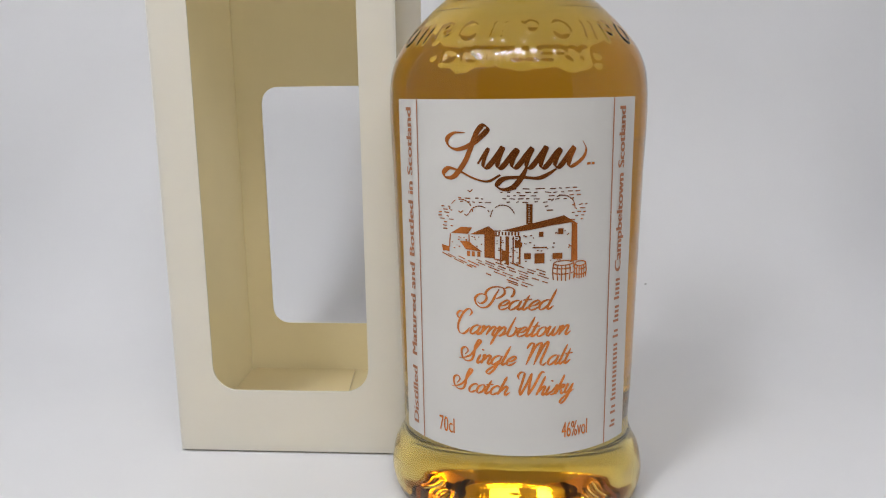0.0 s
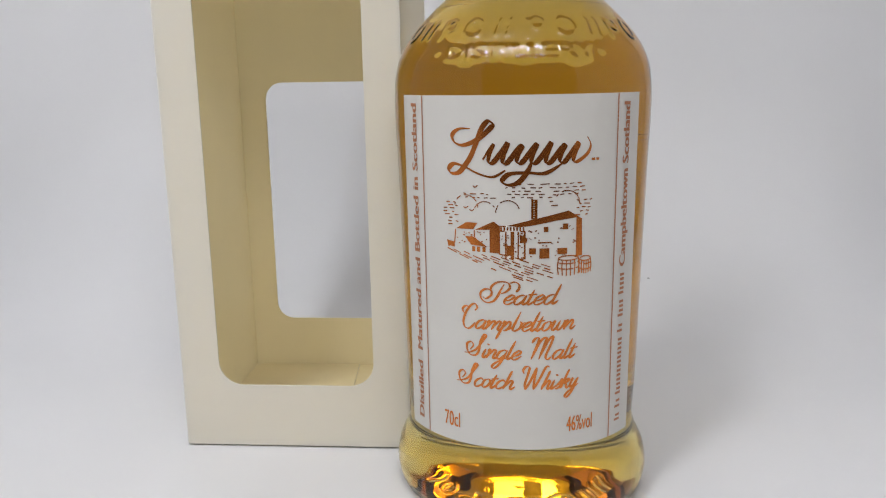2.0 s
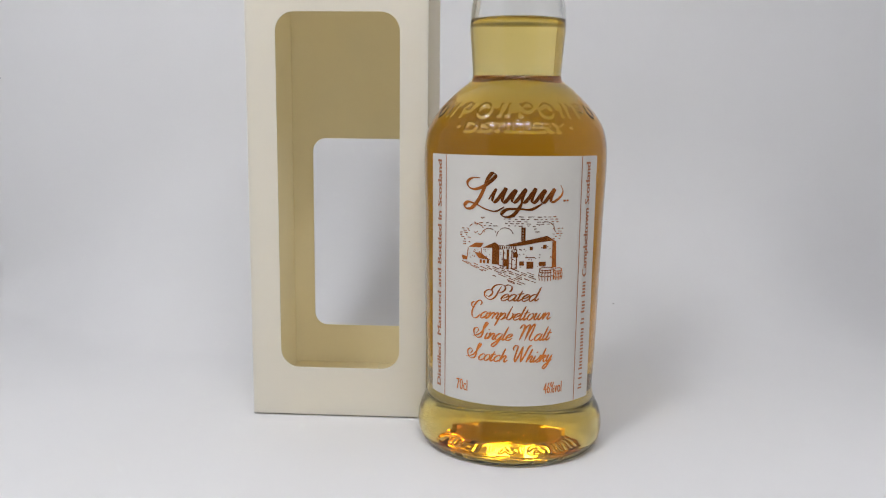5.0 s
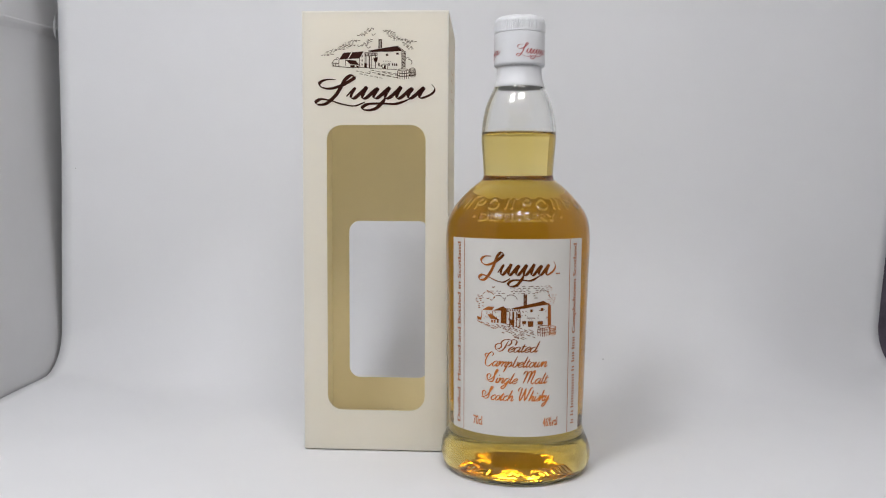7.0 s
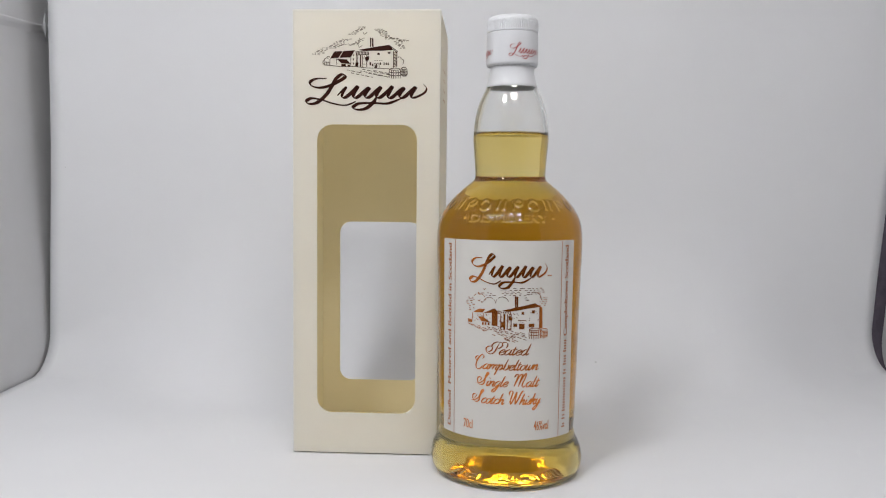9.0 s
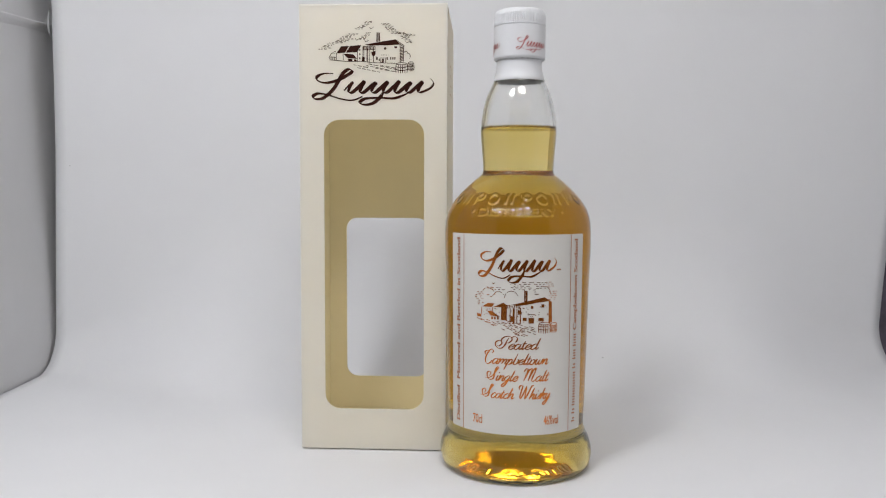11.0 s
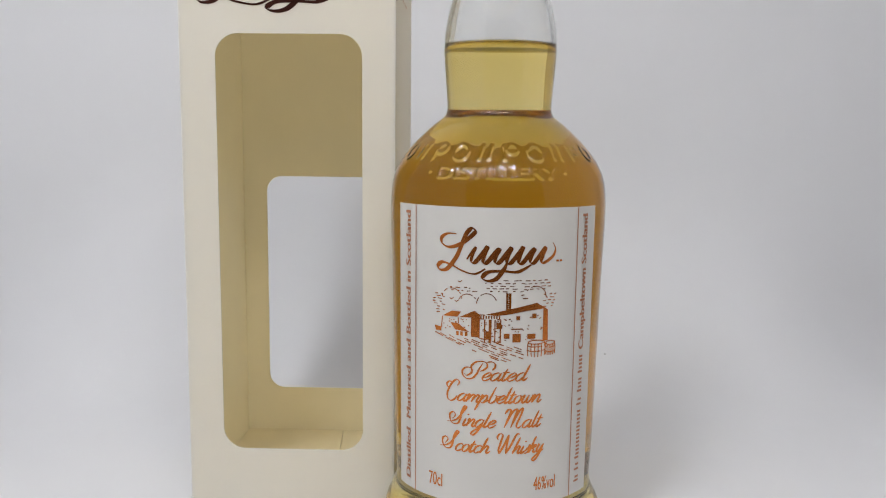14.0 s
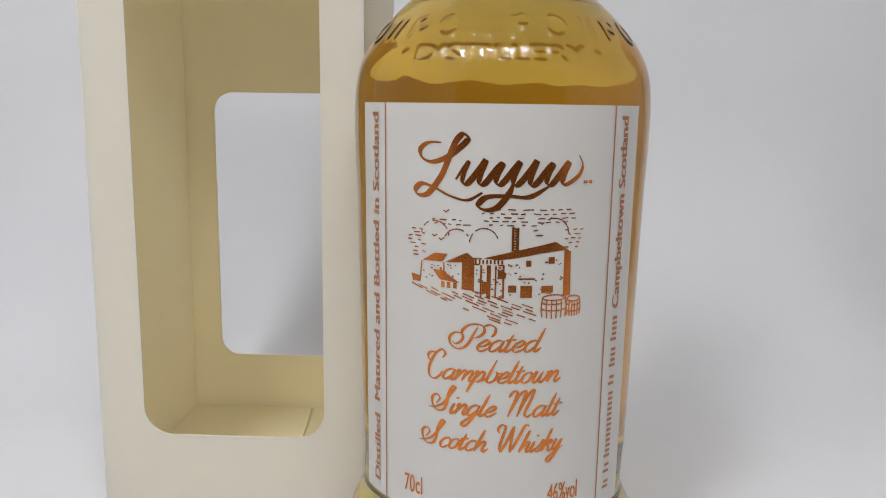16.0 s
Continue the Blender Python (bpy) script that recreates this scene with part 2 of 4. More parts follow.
PEN["h"] = (0.86, [TALL, arch(0.08) + [(0.56, 0.3), (0.68, 0.0), (0.94, 0.34)]])
PEN["i"] = (0.38, [[(0.1, 1.0), (0.06, 0.3), (0.17, 0.0), (0.44, 0.36)], [(0.13, 1.42), (0.11, 1.58)]])
PEN["k"] = (0.80, [TALL, [(0.08, 0.36), (0.3, 0.9), (0.52, 1.0), (0.56, 0.76), (0.26, 0.52), (0.46, 0.42), (0.54, 0.1), (0.68, 0.0), (0.9, 0.34)]])
PEN["l"] = (0.38, [[(0.12, 2.05), (0.08, 0.9), (0.07, 0.25), (0.18, 0.0), (0.44, 0.36)]])
PEN["n"] = (0.78, [[(-0.06, 0.72), (0.08, 1.0), (0.08, 0.5), (0.06, 0.0)], arch(0.08) + [(0.55, 0.25), (0.66, 0.0), (0.92, 0.34)]])
PEN["m"] = (1.18, [PEN["n"][1][0], arch(0.08) + [(0.52, 0.0)], arch(0.5) + [(0.96, 0.25), (1.06, 0.0), (1.3, 0.34)]])
PEN["o"] = (0.72, [[(0.36, 1.0), (0.1, 0.76), (0.06, 0.3), (0.25, 0.0), (0.52, 0.2), (0.6, 0.65), (0.42, 0.98), (0.6, 0.82), (0.86, 0.92)]])
PEN["p"] = (0.80, [[(-0.04, 0.72), (0.1, 1.0), (0.06, 0.0), (0.0, -1.0)], arch(0.06) + [(0.58, 0.4), (0.4, 0.02), (0.2, 0.06)], [(0.46, 0.08), (0.88, 0.4)]])
PEN["s"] = (0.60, [[(0.0, 0.12), (0.3, 0.62), (0.42, 1.06), (0.5, 0.6), (0.5, 0.2), (0.25, 0.0), (0.06, 0.14)], [(0.42, 0.06), (0.72, 0.38)]])
PEN["t"] = (0.44, [[(0.15, 1.55), (0.1, 0.5), (0.1, 0.14), (0.22, 0.0), (0.5, 0.4)], [(-0.12, 1.02), (0.46, 1.1)]])
PEN["w"] = (1.02, [[(-0.02, 0.76), (0.1, 1.0), (0.08, 0.3), (0.22, 0.0), (0.42, 0.3), (0.52, 1.0)], [(0.52, 1.0), (0.49, 0.3), (0.62, 0.0), (0.84, 0.3), (0.92, 0.82), (0.82, 1.0), (0.94, 0.86), (1.18, 0.94)]])
PEN["y"] = (0.80, [[(-0.02, 0.76), (0.1, 1.0), (0.08, 0.35), (0.22, 0.02), (0.45, 0.3), (0.6, 1.0)], TAIL])

PEN_CAPS = {}
PEN_CAPS["P"] = [[(1.15, 1.1), (1.1, 1.7), (1.6, 2.2), (2.3, 2.35), (2.9, 2.2), (3.0, 1.7), (2.6, 1.3), (2.1, 1.1)],
                 [(2.45, 2.1), (2.05, 1.4), (1.7, 0.7), (1.2, 0.2), (0.55, 0.1), (0.05, 0.5), (0.0, 1.1), (0.5, 1.5), (1.1, 1.4), (1.1, 0.9), (0.55, 0.5), (0.2, 0.7)],
                 [(3.0, 2.2), (3.5, 2.35), (3.95, 2.1), (3.9, 1.6), (3.6, 1.3)]]
PEN_CAPS["C"] = [[(1.5, 1.9), (1.78, 2.3), (1.5, 2.65), (1.0, 2.35), (0.5, 1.6), (0.2, 0.75), (0.3, 0.08), (0.75, -0.1), (1.25, 0.25), (1.5, 0.65)],
                 [(0.95, 2.25), (0.45, 2.3), (0.12, 1.95), (0.3, 1.55), (0.62, 1.7)]]
PEN_CAPS["S"] = [[(0.0, 0.35), (0.55, 0.4), (1.4, 0.85), (2.05, 1.75), (2.5, 2.4), (2.25, 2.5), (1.86, 1.7), (1.72, 0.85), (1.4, 0.25), (0.8, 0.15), (0.4, 0.6), (0.36, 1.3), (0.8, 1.6), (1.08, 1.25), (0.7, 0.75)]]
PEN_CAPS["M"] = [[(0.3, 1.8), (0.65, 2.3), (1.0, 2.35), (0.9, 1.75), (0.2, 0.05)], [(0.2, 0.05), (1.15, 1.95), (1.8, 2.4), (1.65, 1.8), (1.0, 0.05)],
                 [(1.0, 0.05), (1.9, 1.9), (2.5, 2.5), (2.3, 1.75), (1.72, 0.4), (1.9, 0.0), (2.3, 0.3)]]
PEN_CAPS["W"] = [[(0.3, 1.75), (0.2, 2.15), (0.5, 2.55), (0.85, 2.4), (0.62, 1.5), (0.36, 0.6), (0.38, 0.02)], [(0.38, 0.02), (0.95, 1.0), (1.6, 2.45)],
                 [(1.6, 2.45), (1.38, 1.3), (1.22, 0.02)], [(1.22, 0.02), (1.85, 1.1), (2.45, 2.3), (2.75, 2.55), (2.9, 2.4)]]


def pen_line(ink, runs, y, xh, wide, thin, slant=0.45):
    """A line of pen script. runs: (letters, x0, x1); a capital alone starts at x0, a run of small letters fills x0 to x1."""
    for body, x0, x1 in runs:
        if body in PEN_CAPS:
            for stroke in PEN_CAPS[body]:
                ink.stroke(glide([(x0 + a * xh, y + b * xh) for a, b in stroke], 6), wide, thin, 1.15)
            continue
        total = sum(PEN[c][0] for c in body) + 0.2
        unit, at = (x1 - x0) / total, 0.0
        for c in body:
            for stroke in PEN[c][1]:
                ink.stroke(glide([(x0 + (at + a) * unit + slant * b * xh, y + b * xh) for a, b in stroke], 6), wide, thin, 1.15)
            at += PEN[c][0]


# ---------------------------------------------------------------- artwork
def flourish(ink, x, y, sx, sy, heavy=1.0):
    """The maker's mark as a plain pen flourish: a tall looped swash, a run of slanted waves and an under-swash."""
    w, t = 1.75 * heavy, 0.55 * heavy

    def at(*pts):
        return [(x + a * sx, y + b * sy) for a, b in pts]
    ink.stroke(glide(at((7.6, 11.0), (4.0, 10.9), (1.6, 9.0), (2.2, 6.6), (5.2, 5.6), (9.4, 7.2), (13.2, 10.4), (14.6, 12.4),
                        (13.2, 13.4), (11.2, 11.0), (9.2, 5.6), (7.4, 1.4), (4.0, -3.2), (1.0, -3.8), (0.2, -2.2), (2.2, -0.6), (6.0, -1.6), (10.0, -3.6),
                        (14.6, -4.6), (18.4, -2.4)), 9), w, t)
    wave = [(11.6, 1.0)]
    for k in range(7):
        lift = 0.5 * math.sin(k * 2.1)
        wave += [(13.6 + 4.25 * k, 4.4), (14.9 + 4.25 * k, 6.0 + lift), (13.7 + 4.25 * k, 3.0), (13.3 + 4.25 * k, 0.3 - 0.3 * lift), (14.8 + 4.25 * k, 0.2)]
    wave += [(43.4, 2.6), (44.4, 5.4), (43.2, 8.0)]
    ink.stroke(glide(at(*wave), 6), w, t)
    ink.stroke(glide(at((26.2, 0.6), (25.0, -2.6), (22.4, -6.2), (19.4, -7.2), (17.4, -6.0), (19.6, -3.6), (25.0, -3.2), (30.2, -3.4), (35.0, -0.6)), 8), w, t)


def farmstead(ink, x, y, s, seed, heavy):
    """The engraving of a stone works with a tall chimney, clouds of short dashes, field furrows and casks."""
    rnd = random.Random(seed)

    def poly(*pts):
        ink.shape(*[(x + a * s, y + b * s) for a, b in pts])

    def line(a, b, w=0.28):
        ink.stroke([(x + a[0] * s, y + a[1] * s), (x + b[0] * s, y + b[1] * s)], w * s * heavy)

    def box(x0, y0, x1, y1):
        poly((x0, y0), (x1, y0), (x1, y1), (x0, y1))

    def dots(x0, y0, x1, y1, count):
        for _ in range(count):
            a, b = rnd.uniform(x0, x1), rnd.uniform(y0, y1)
            line((a, b), (a + rnd.uniform(0.2, 0.7), b + rnd.uniform(-0.25, 0.25)), rnd.uniform(0.2, 0.36))

    def arc(cx, cy, rx, ry, a0, a1, gap=0.0, w=0.26):
        steps = max(4, int(abs(a1 - a0) / 14))
        for k in range(steps):
            if rnd.random() >= gap:
                p, q = (math.radians(a0 + (a1 - a0) * (k + e) / steps) for e in (0, 0.9))
                line((cx + rx * math.cos(p), cy + ry * math.sin(p)), (cx + rx * math.cos(q), cy + ry * math.sin(q)), w)
    # long building: roof, end wall, front with door and windows
    poly((19.0, 11.4), (27.0, 13.4), (27.0, 11.5), (23.0, 11.0))
    poly((27.0, 13.4), (38.0, 15.8), (40.4, 13.5), (34.0, 12.8), (27.0, 11.5))
    poly((38.0, 15.8), (42.6, 13.0), (42.4, 12.5), (40.2, 13.6))
    poly((40.6, 13.3), (42.5, 12.5), (42.8, 1.4), (40.6, 1.3))
    line((23.6, 1.0), (40.8, 1.2), 0.3)
    for a, b, c, d in ((30.2, 9.4, 31.6, 11.0), (36.2, 10.0, 37.9, 11.8), (25.7, 2.5, 27.8, 4.4), (28.9, 1.1, 32.0, 4.3), (34.5, 2.3, 37.7, 4.2), (28.3, 5.9, 32.7, 6.3)):
        box(a, b, c, d)
    dots(25.0, 1.8, 40.0, 11.0, 30)
    # chimney with a course of lighter bricks
    box(26.3, 13.4, 26.9, 19.7)
    box(27.4, 13.4, 28.2, 19.5)
    for k in range(9):
        box(26.85, 13.4 + 0.7 * k, 27.45, 13.85 + 0.7 * k)
    # tower with a row of short posts
    for k in range(8):
        box(16.9 + k * 0.98, 9.9, 17.4 + k * 0.98, 11.0)
    line((16.6, 9.7), (24.6, 9.6), 0.35)
    line((16.6, 11.2), (23.6, 11.2), 0.3)
    for cx, w in ((18.6, 0.4), (20.6, 0.9), (22.4, 0.35), (24.4, 0.45)):
        line((cx, 0.9), (cx, 9.6), w)
    box(18.9, 2.0, 20.2, 5.2)
    dots(17.2, 1.0, 24.2, 9.4, 40)
    poly((22.8, 8.8), (25.2, 7.6), (25.0, 6.2), (23.0, 6.0))
    # low range: two roofs, solid end wall, lean-to, sheds
    poly((2.2, 9.8), (5.8, 12.0), (9.6, 12.0), (8.2, 9.9))
    poly((8.8, 9.8), (14.6, 12.6), (15.4, 12.4), (13.4, 10.0))
    poly((13.5, 10.4), (15.0, 12.5), (16.8, 11.2), (16.8, 2.6), (13.5, 2.8))
    poly((5.3, 7.6), (8.4, 7.5), (12.9, 4.5), (7.4, 5.0))
    line((2.0, 9.6), (1.6, 5.2), 0.32)
    line((8.5, 9.7), (8.6, 7.4), 0.3)
    for cx in (7.8, 9.4, 11.2):
        box(cx, 2.9, cx + 1.0, 4.5)
    poly((-1.4, 5.9), (1.6, 5.4), (1.6, 3.8), (-0.9, 4.1))
    line((-0.9, 4.0), (17.0, 2.4), 0.3)
    line((17.0, 2.4), (23.8, 0.8), 0.3)
    dots(2.2, 4.8, 12.8, 9.4, 20)
    # clouds: banks of level dashes, with broken round edges
    banks = ((-1.8, 10.6, 2.4, 18.6, 20), (5.0, 19.4, 14.6, 21.6, 16), (19.0, 19.6, 30.0, 24.6, 26), (31.5, 20.4, 43.0, 24.6, 20), (41.0, 13.8, 45.8, 19.4, 20), (31.0, 17.0, 34.0, 20.6, 10))
    for cx, cy, r in ((5.8, 16.8, 4.0), (12.0, 15.4, 3.5), (19.2, 15.8, 3.6), (37.4, 18.0, 4.2)):
        arc(cx, cy, r, r * 0.95, 0, 175, 0.2)
    for x0, y0, x1, y1, count in banks:
        rows = max(2, int((y1 - y0) / 0.95))
        share = count * 2.4 / (rows * (x1 - x0))
        for k in range(rows):
            b = y0 + (y1 - y0) * (k + 0.5) / rows
            a = x0 + rnd.uniform(-0.8, 1.6)
            while a < x1:
                n = rnd.uniform(0.7, 2.0)
                if rnd.random() < 0.25 + share:
                    line((a, b + rnd.uniform(-0.15, 0.15)), (a + n, b + rnd.uniform(-0.15, 0.15)), rnd.uniform(0.2, 0.3))
                a += n + rnd.uniform(0.7, 2.0)
    for a, b in ((7.0, 15.6), (5.0, 16.4), (8.2, 23.0)):
        line((a, b + 0.5), (a + 0.7, b), 0.26)
        line((a + 0.7, b), (a + 1.6, b + 0.7), 0.26)
    # furrows run down to the right in long broken lines
    for k in range(10):
        a = -1.6 + 3.1 * k + rnd.uniform(-0.5, 0.5)
        b = 3.3 - 0.10 * (a + 1.6)
        while a < 32.0 and b > -5.6:
            n = rnd.uniform(1.4, 3.8)
            if rnd.random() < 0.8:
                line((a, b), (a + n, b - n * 0.36), rnd.uniform(0.20, 0.32))
            a, b = a + n + 1.0, b - (n + 1.0) * 0.36
    # two casks behind one another
    for cx, w, h, top in ((43.9, 3.8, 4.4, 0.4), (38.2, 6.6, 5.2, 0.9)):
        for k in range(6):
            t = 2 * k / 5 - 1
            a = cx + w / 2 * t
            line((a, top - 0.7 * math.sqrt(max(0, 1 - t * t))), (a + 0.3 * t, top - h / 2), 0.30)
            line((a + 0.3 * t, top - h / 2), (a, top - h - 0.5 * (1 - t * t)), 0.30)
        arc(cx, top, w / 2, 0.75, 0, 360, 0.0, 0.34)
        for b in (-1.5, -3.2):
            arc(cx, top + b + 0.4, w / 2 + 0.2, 0.75, 180, 360, 0.12, 0.36)


def carton_farmstead(ink, x, y, heavy):
    """The same stone works as drawn on the carton, on a grid of eighths of a millimetre: open line work under two slanting banks of cloud."""
    rnd = random.Random(5)

    def at(a, b):
        return (x + a / 8, y + b / 8)

    def poly(*pts):
        ink.shape(*[at(*p) for p in pts])

    def line(w, *pts):
        ink.stroke([at(*p) for p in pts], w * heavy / 8)

    def scallop(w, *bumps):
        for cx, cy, r, a0, a1 in bumps:
            line(w, *[(cx + r * math.cos(math.radians(a0 + (a1 - a0) * k / 6)), cy + r * math.sin(math.radians(a0 + (a1 - a0) * k / 6))) for k in range(7)])
    # long building: dark roof, open gable, hatched end wall
    poly((322, 134), (385, 145), (385, 130), (350, 128))
    poly((385, 145), (470, 158), (496, 134), (440, 130), (385, 130))
    line(2.6, (470, 158), (514, 127), (512, 122), (490, 136))
    line(2.6, (494, 130), (494, 46))
    line(2.6, (511, 124), (510, 52))
    for k in range(10):
        line(3.0, (495, 54 + 7.2 * k), (510, 60 + 6.8 * k))
    line(2.0, (333, 52), (360, 48), (472, 44))
    for a, b, w, h in ((416, 110, 11, 10), (466, 116, 13, 9), (378, 60, 7, 16), (390, 56, 5, 12), (428, 62, 6, 12), (446, 62, 5, 12), (456, 62, 6, 11), (466, 62, 5, 11)):
        poly((a, b), (a + w, b), (a + w, b + h), (a, b + h))
    for a in (402, 412, 424, 434):
        line(1.8, (a, 84), (a + 6, 84))
    line(2.4, (400, 48), (400, 70), (424, 70), (424, 48))
    poly((403, 48), (415, 48), (415, 67), (408, 67))
    # chimney
    poly((379, 147), (385, 147), (385, 190), (380, 190))
    poly((389, 149), (397, 148), (395, 188), (389, 189))
    line(1.8, (379, 190), (396, 189))
    # tower with a row of short posts on top
    line(2.2, (312, 126), (374, 124))
    line(2.2, (312, 110), (374, 111))
    for k in range(9):
        line(3.4, (316 + 7 * k, 111), (316 + 7 * k, 124))
    for a, w in ((318, 2.4), (334, 4.6), (344, 2.2), (364, 3.0)):
        line(w, (a, 52), (a, 110))
    poly((308, 56), (322, 54), (322, 74), (310, 76))
    poly((354, 98), (376, 106), (374, 88), (366, 76), (358, 84))
    for _ in range(9):
        a, b = rnd.uniform(322, 362), rnd.uniform(58, 106)
        line(1.8, (a, b), (a + rnd.uniform(2, 5), b + rnd.uniform(-1, 1)))
    # low range: two dark roofs, lean-to, gable end
    poly((184, 92), (206, 126), (246, 128), (226, 96))
    poly((230, 96), (250, 128), (304, 132), (284, 98))
    line(2.4, (284, 98), (304, 132), (313, 118), (313, 56))
    line(2.4, (184, 92), (183, 60))
    line(2.4, (286, 98), (286, 56))
    poly((216, 92), (266, 88), (286, 66), (240, 70))
    line(2.2, (216, 92), (218, 60))
    poly((240, 56), (262, 55), (262, 66), (240, 67))
    poly((270, 55), (282, 54), (282, 63), (270, 64))
    for a, b in ((296, 104), (296, 84), (296, 64), (232, 74)):
        poly((a, b), (a + 5, b), (a + 5, b + 9), (a, b + 9))
    line(2.4, (150, 62), (236, 54), (312, 54), (356, 48))
    # bushes at both ends, with a short fence before the lower one
    scallop(2.4, (168, 82, 13, 40, 190), (176, 94, 8, 20, 150), (158, 74, 9, 90, 250), (530, 78, 14, -60, 110), (522, 92, 9, 10, 160))
    for a in (158, 166, 174):
        line(2.2, (a, 62), (a, 76))
    line(2.2, (152, 76), (183, 74))
    # clouds: short level dashes along two slopes
    for a0, b0, a1, b1, rows, wide in ((290, 206, 352, 246, 7, 34), (186, 140, 270, 188, 8, 52), (118, 110, 168, 146, 6, 40), (300, 156, 344, 192, 7, 26),
                                       (420, 236, 480, 184, 9, 44), (486, 192, 550, 176, 4, 44), (508, 176, 544, 140, 6, 34)):
        for k in range(rows):
            t = (k + 0.5) / rows
            a, b = a0 + (a1 - a0) * t - wide / 2 + rnd.uniform(-6, 6), b0 + (b1 - b0) * t
            end = a + wide * rnd.uniform(0.7, 1.1)
            while a < end:
                n = rnd.uniform(5, 16)
                line(rnd.uniform(1.8, 2.6), (a, b + rnd.uniform(-0.8, 0.8)), (a + n, b + rnd.uniform(-0.8, 0.8)))
                a += n + rnd.uniform(4, 10)
    for a, b in ((276, 154), (322, 146), (346, 208)):
        line(2.2, (a, b + 9), (a + 6, b), (a + 10, b + 2), (a + 19, b + 9))
    # furrows, down to the right
    for a, b, n in ((268, 38, 60), (286, 24, 110), (330, 34, 120), (340, 42, 130), (372, 22, 50), (396, 36, 80), (420, 14, 36)):
        end = a + n
        while a < end:
            m = rnd.uniform(10, 26)
            line(rnd.uniform(1.8, 2.6), (a, b), (a + m, b - m * 0.2))
            a, b = a + m + 7, b - (m + 7) * 0.2
    # two casks
    for cx, w, h, top in ((546, 26, 36, 46), (501, 52, 42, 42)):
        for k in range(6):
            t = 2 * k / 5 - 1
            line(2.4, (cx + w / 2 * t, top - 5 * math.sqrt(max(0, 1 - t * t))), (cx + (w / 2 + 3) * t, top - h / 2 - 4), (cx + w / 2 * t, top - h - 4 * (1 - t * t)))
        line(2.4, *[(cx + w / 2 * math.cos(math.radians(q)), top + 5 * math.sin(math.radians(q))) for q in range(0, 361, 30)])
        for b in (12, 26):
            line(2.8, *[(cx + (w / 2 + 2) * math.cos(math.radians(q)), top - b + 6 * math.sin(math.radians(q))) for q in range(180, 361, 30)])


# ---------------------------------------------------------------- setting: dim room, light tent, backdrop
def slab(name, lo, hi, mat, parent=None, label="", kind="structure"):
    x0, y0, z0 = lo
    x1, y1, z1 = hi
    v = [(x, y, z) for z in (z0, z1) for y in (y0, y1) for x in (x0, x1)]
    f = [(0, 2, 3, 1), (4, 5, 7, 6), (0, 1, 5, 4), (1, 3, 7, 5), (3, 2, 6, 7), (2, 0, 4, 6)]
    ob = part(name, v, f, mat, parent, label)
    if parent is None:
        tagged(ob, kind=kind)
    return ob


tagged(slab("ground", (-2.5, -2.5, -0.80), (2.5, 2.5, -0.75), DARK), "plain grey floor of the room under the tent", "floor")
tagged(slab("table_top", (-0.62, -0.75, -0.04), (0.62, 0.62, -0.012), DARK), "plain table top under the photo tent", "table", kind="structure")

tent = thing("photo_tent", (0, 0, -0.010), "white fabric photo tent, open at the front, with stitched seams", "photo tent", kind="structure")


def fabric_wall(name, corner, along, up, nu, nv, sag, out, cove=0.0, cloth=FABRIC):
    """A panel of stretched cloth with a shallow belly and soft creases."""
    corner, along, up, out = (Vector(v) for v in (corner, along, up, out))
    v, f = [], []
    for j in range(nv + 1):
        for i in range(nu + 1):
            a, b = i / nu, j / nv
            belly = sag * math.sin(math.pi * a) * math.sin(math.pi * b) + 0.0022 * noise.noise(Vector((a * 7, b * 5, sag * 90)))
            low = max(0.0, 1 - b * up.length / 0.34)
            v.append(corner + along * a + up * b + out * (belly + cove * low))
    n = nu + 1
    for j in range(nv):
        for i in range(nu):
            f.append((j * n + i, j * n + i + 1, (j + 1) * n + i + 1, (j + 1) * n + i))
    return part(name, v, f, cloth, tent, smooth=True)


TL, TR, TF, TB, TT = -0.404, 0.432, -0.50, 0.312, 0.81
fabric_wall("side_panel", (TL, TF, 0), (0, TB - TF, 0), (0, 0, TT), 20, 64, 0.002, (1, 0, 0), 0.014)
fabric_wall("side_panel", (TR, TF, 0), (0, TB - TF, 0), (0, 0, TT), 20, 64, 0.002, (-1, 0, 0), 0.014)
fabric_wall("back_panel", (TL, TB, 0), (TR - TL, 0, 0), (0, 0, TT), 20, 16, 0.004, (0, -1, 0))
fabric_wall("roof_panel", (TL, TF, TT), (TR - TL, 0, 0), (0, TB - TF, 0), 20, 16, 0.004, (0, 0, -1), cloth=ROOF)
fabric_wall("floor_panel", (TL, -0.34, 0), (TR - TL, 0, 0), (0, TB + 0.34, 0), 20, 16, 0.0, (0, 0, 1))
# the open front: a valance of cloth above the opening
fabric_wall("front_panel", (TL, TF, 0.46), (TR - TL, 0, 0), (0, 0, TT - 0.46), 12, 10, 0.002, (0, 1, 0))
# stitched fold across the tent's side: the lower cloth laps over the upper one
v, f = [], []
for i in range(41):
    a = i / 40
    y = TF + (TB - TF) * a
    z = 0.2965 + 0.096 * y + 0.0005 * math.sin(a * 31)
    for dx, dz in ((0.0002, 0.0012), (0.0022, 0.0004), (0.0026, -0.0006), (0.0014, -0.0040), (-0.0030, -0.0150)):
        v.append((TL + 0.0012 + 0.0022 * math.sin(math.pi * a) + dx, y, z + dz))
for i in range(40):
    for k in range(4):
        f.append((i * 5 + k, i * 5 + k + 1, i * 5 + 6 + k, i * 5 + 5 + k))
part("seam", v, f, FABRIC, tent, "stitched seam of the cloth", smooth=True)

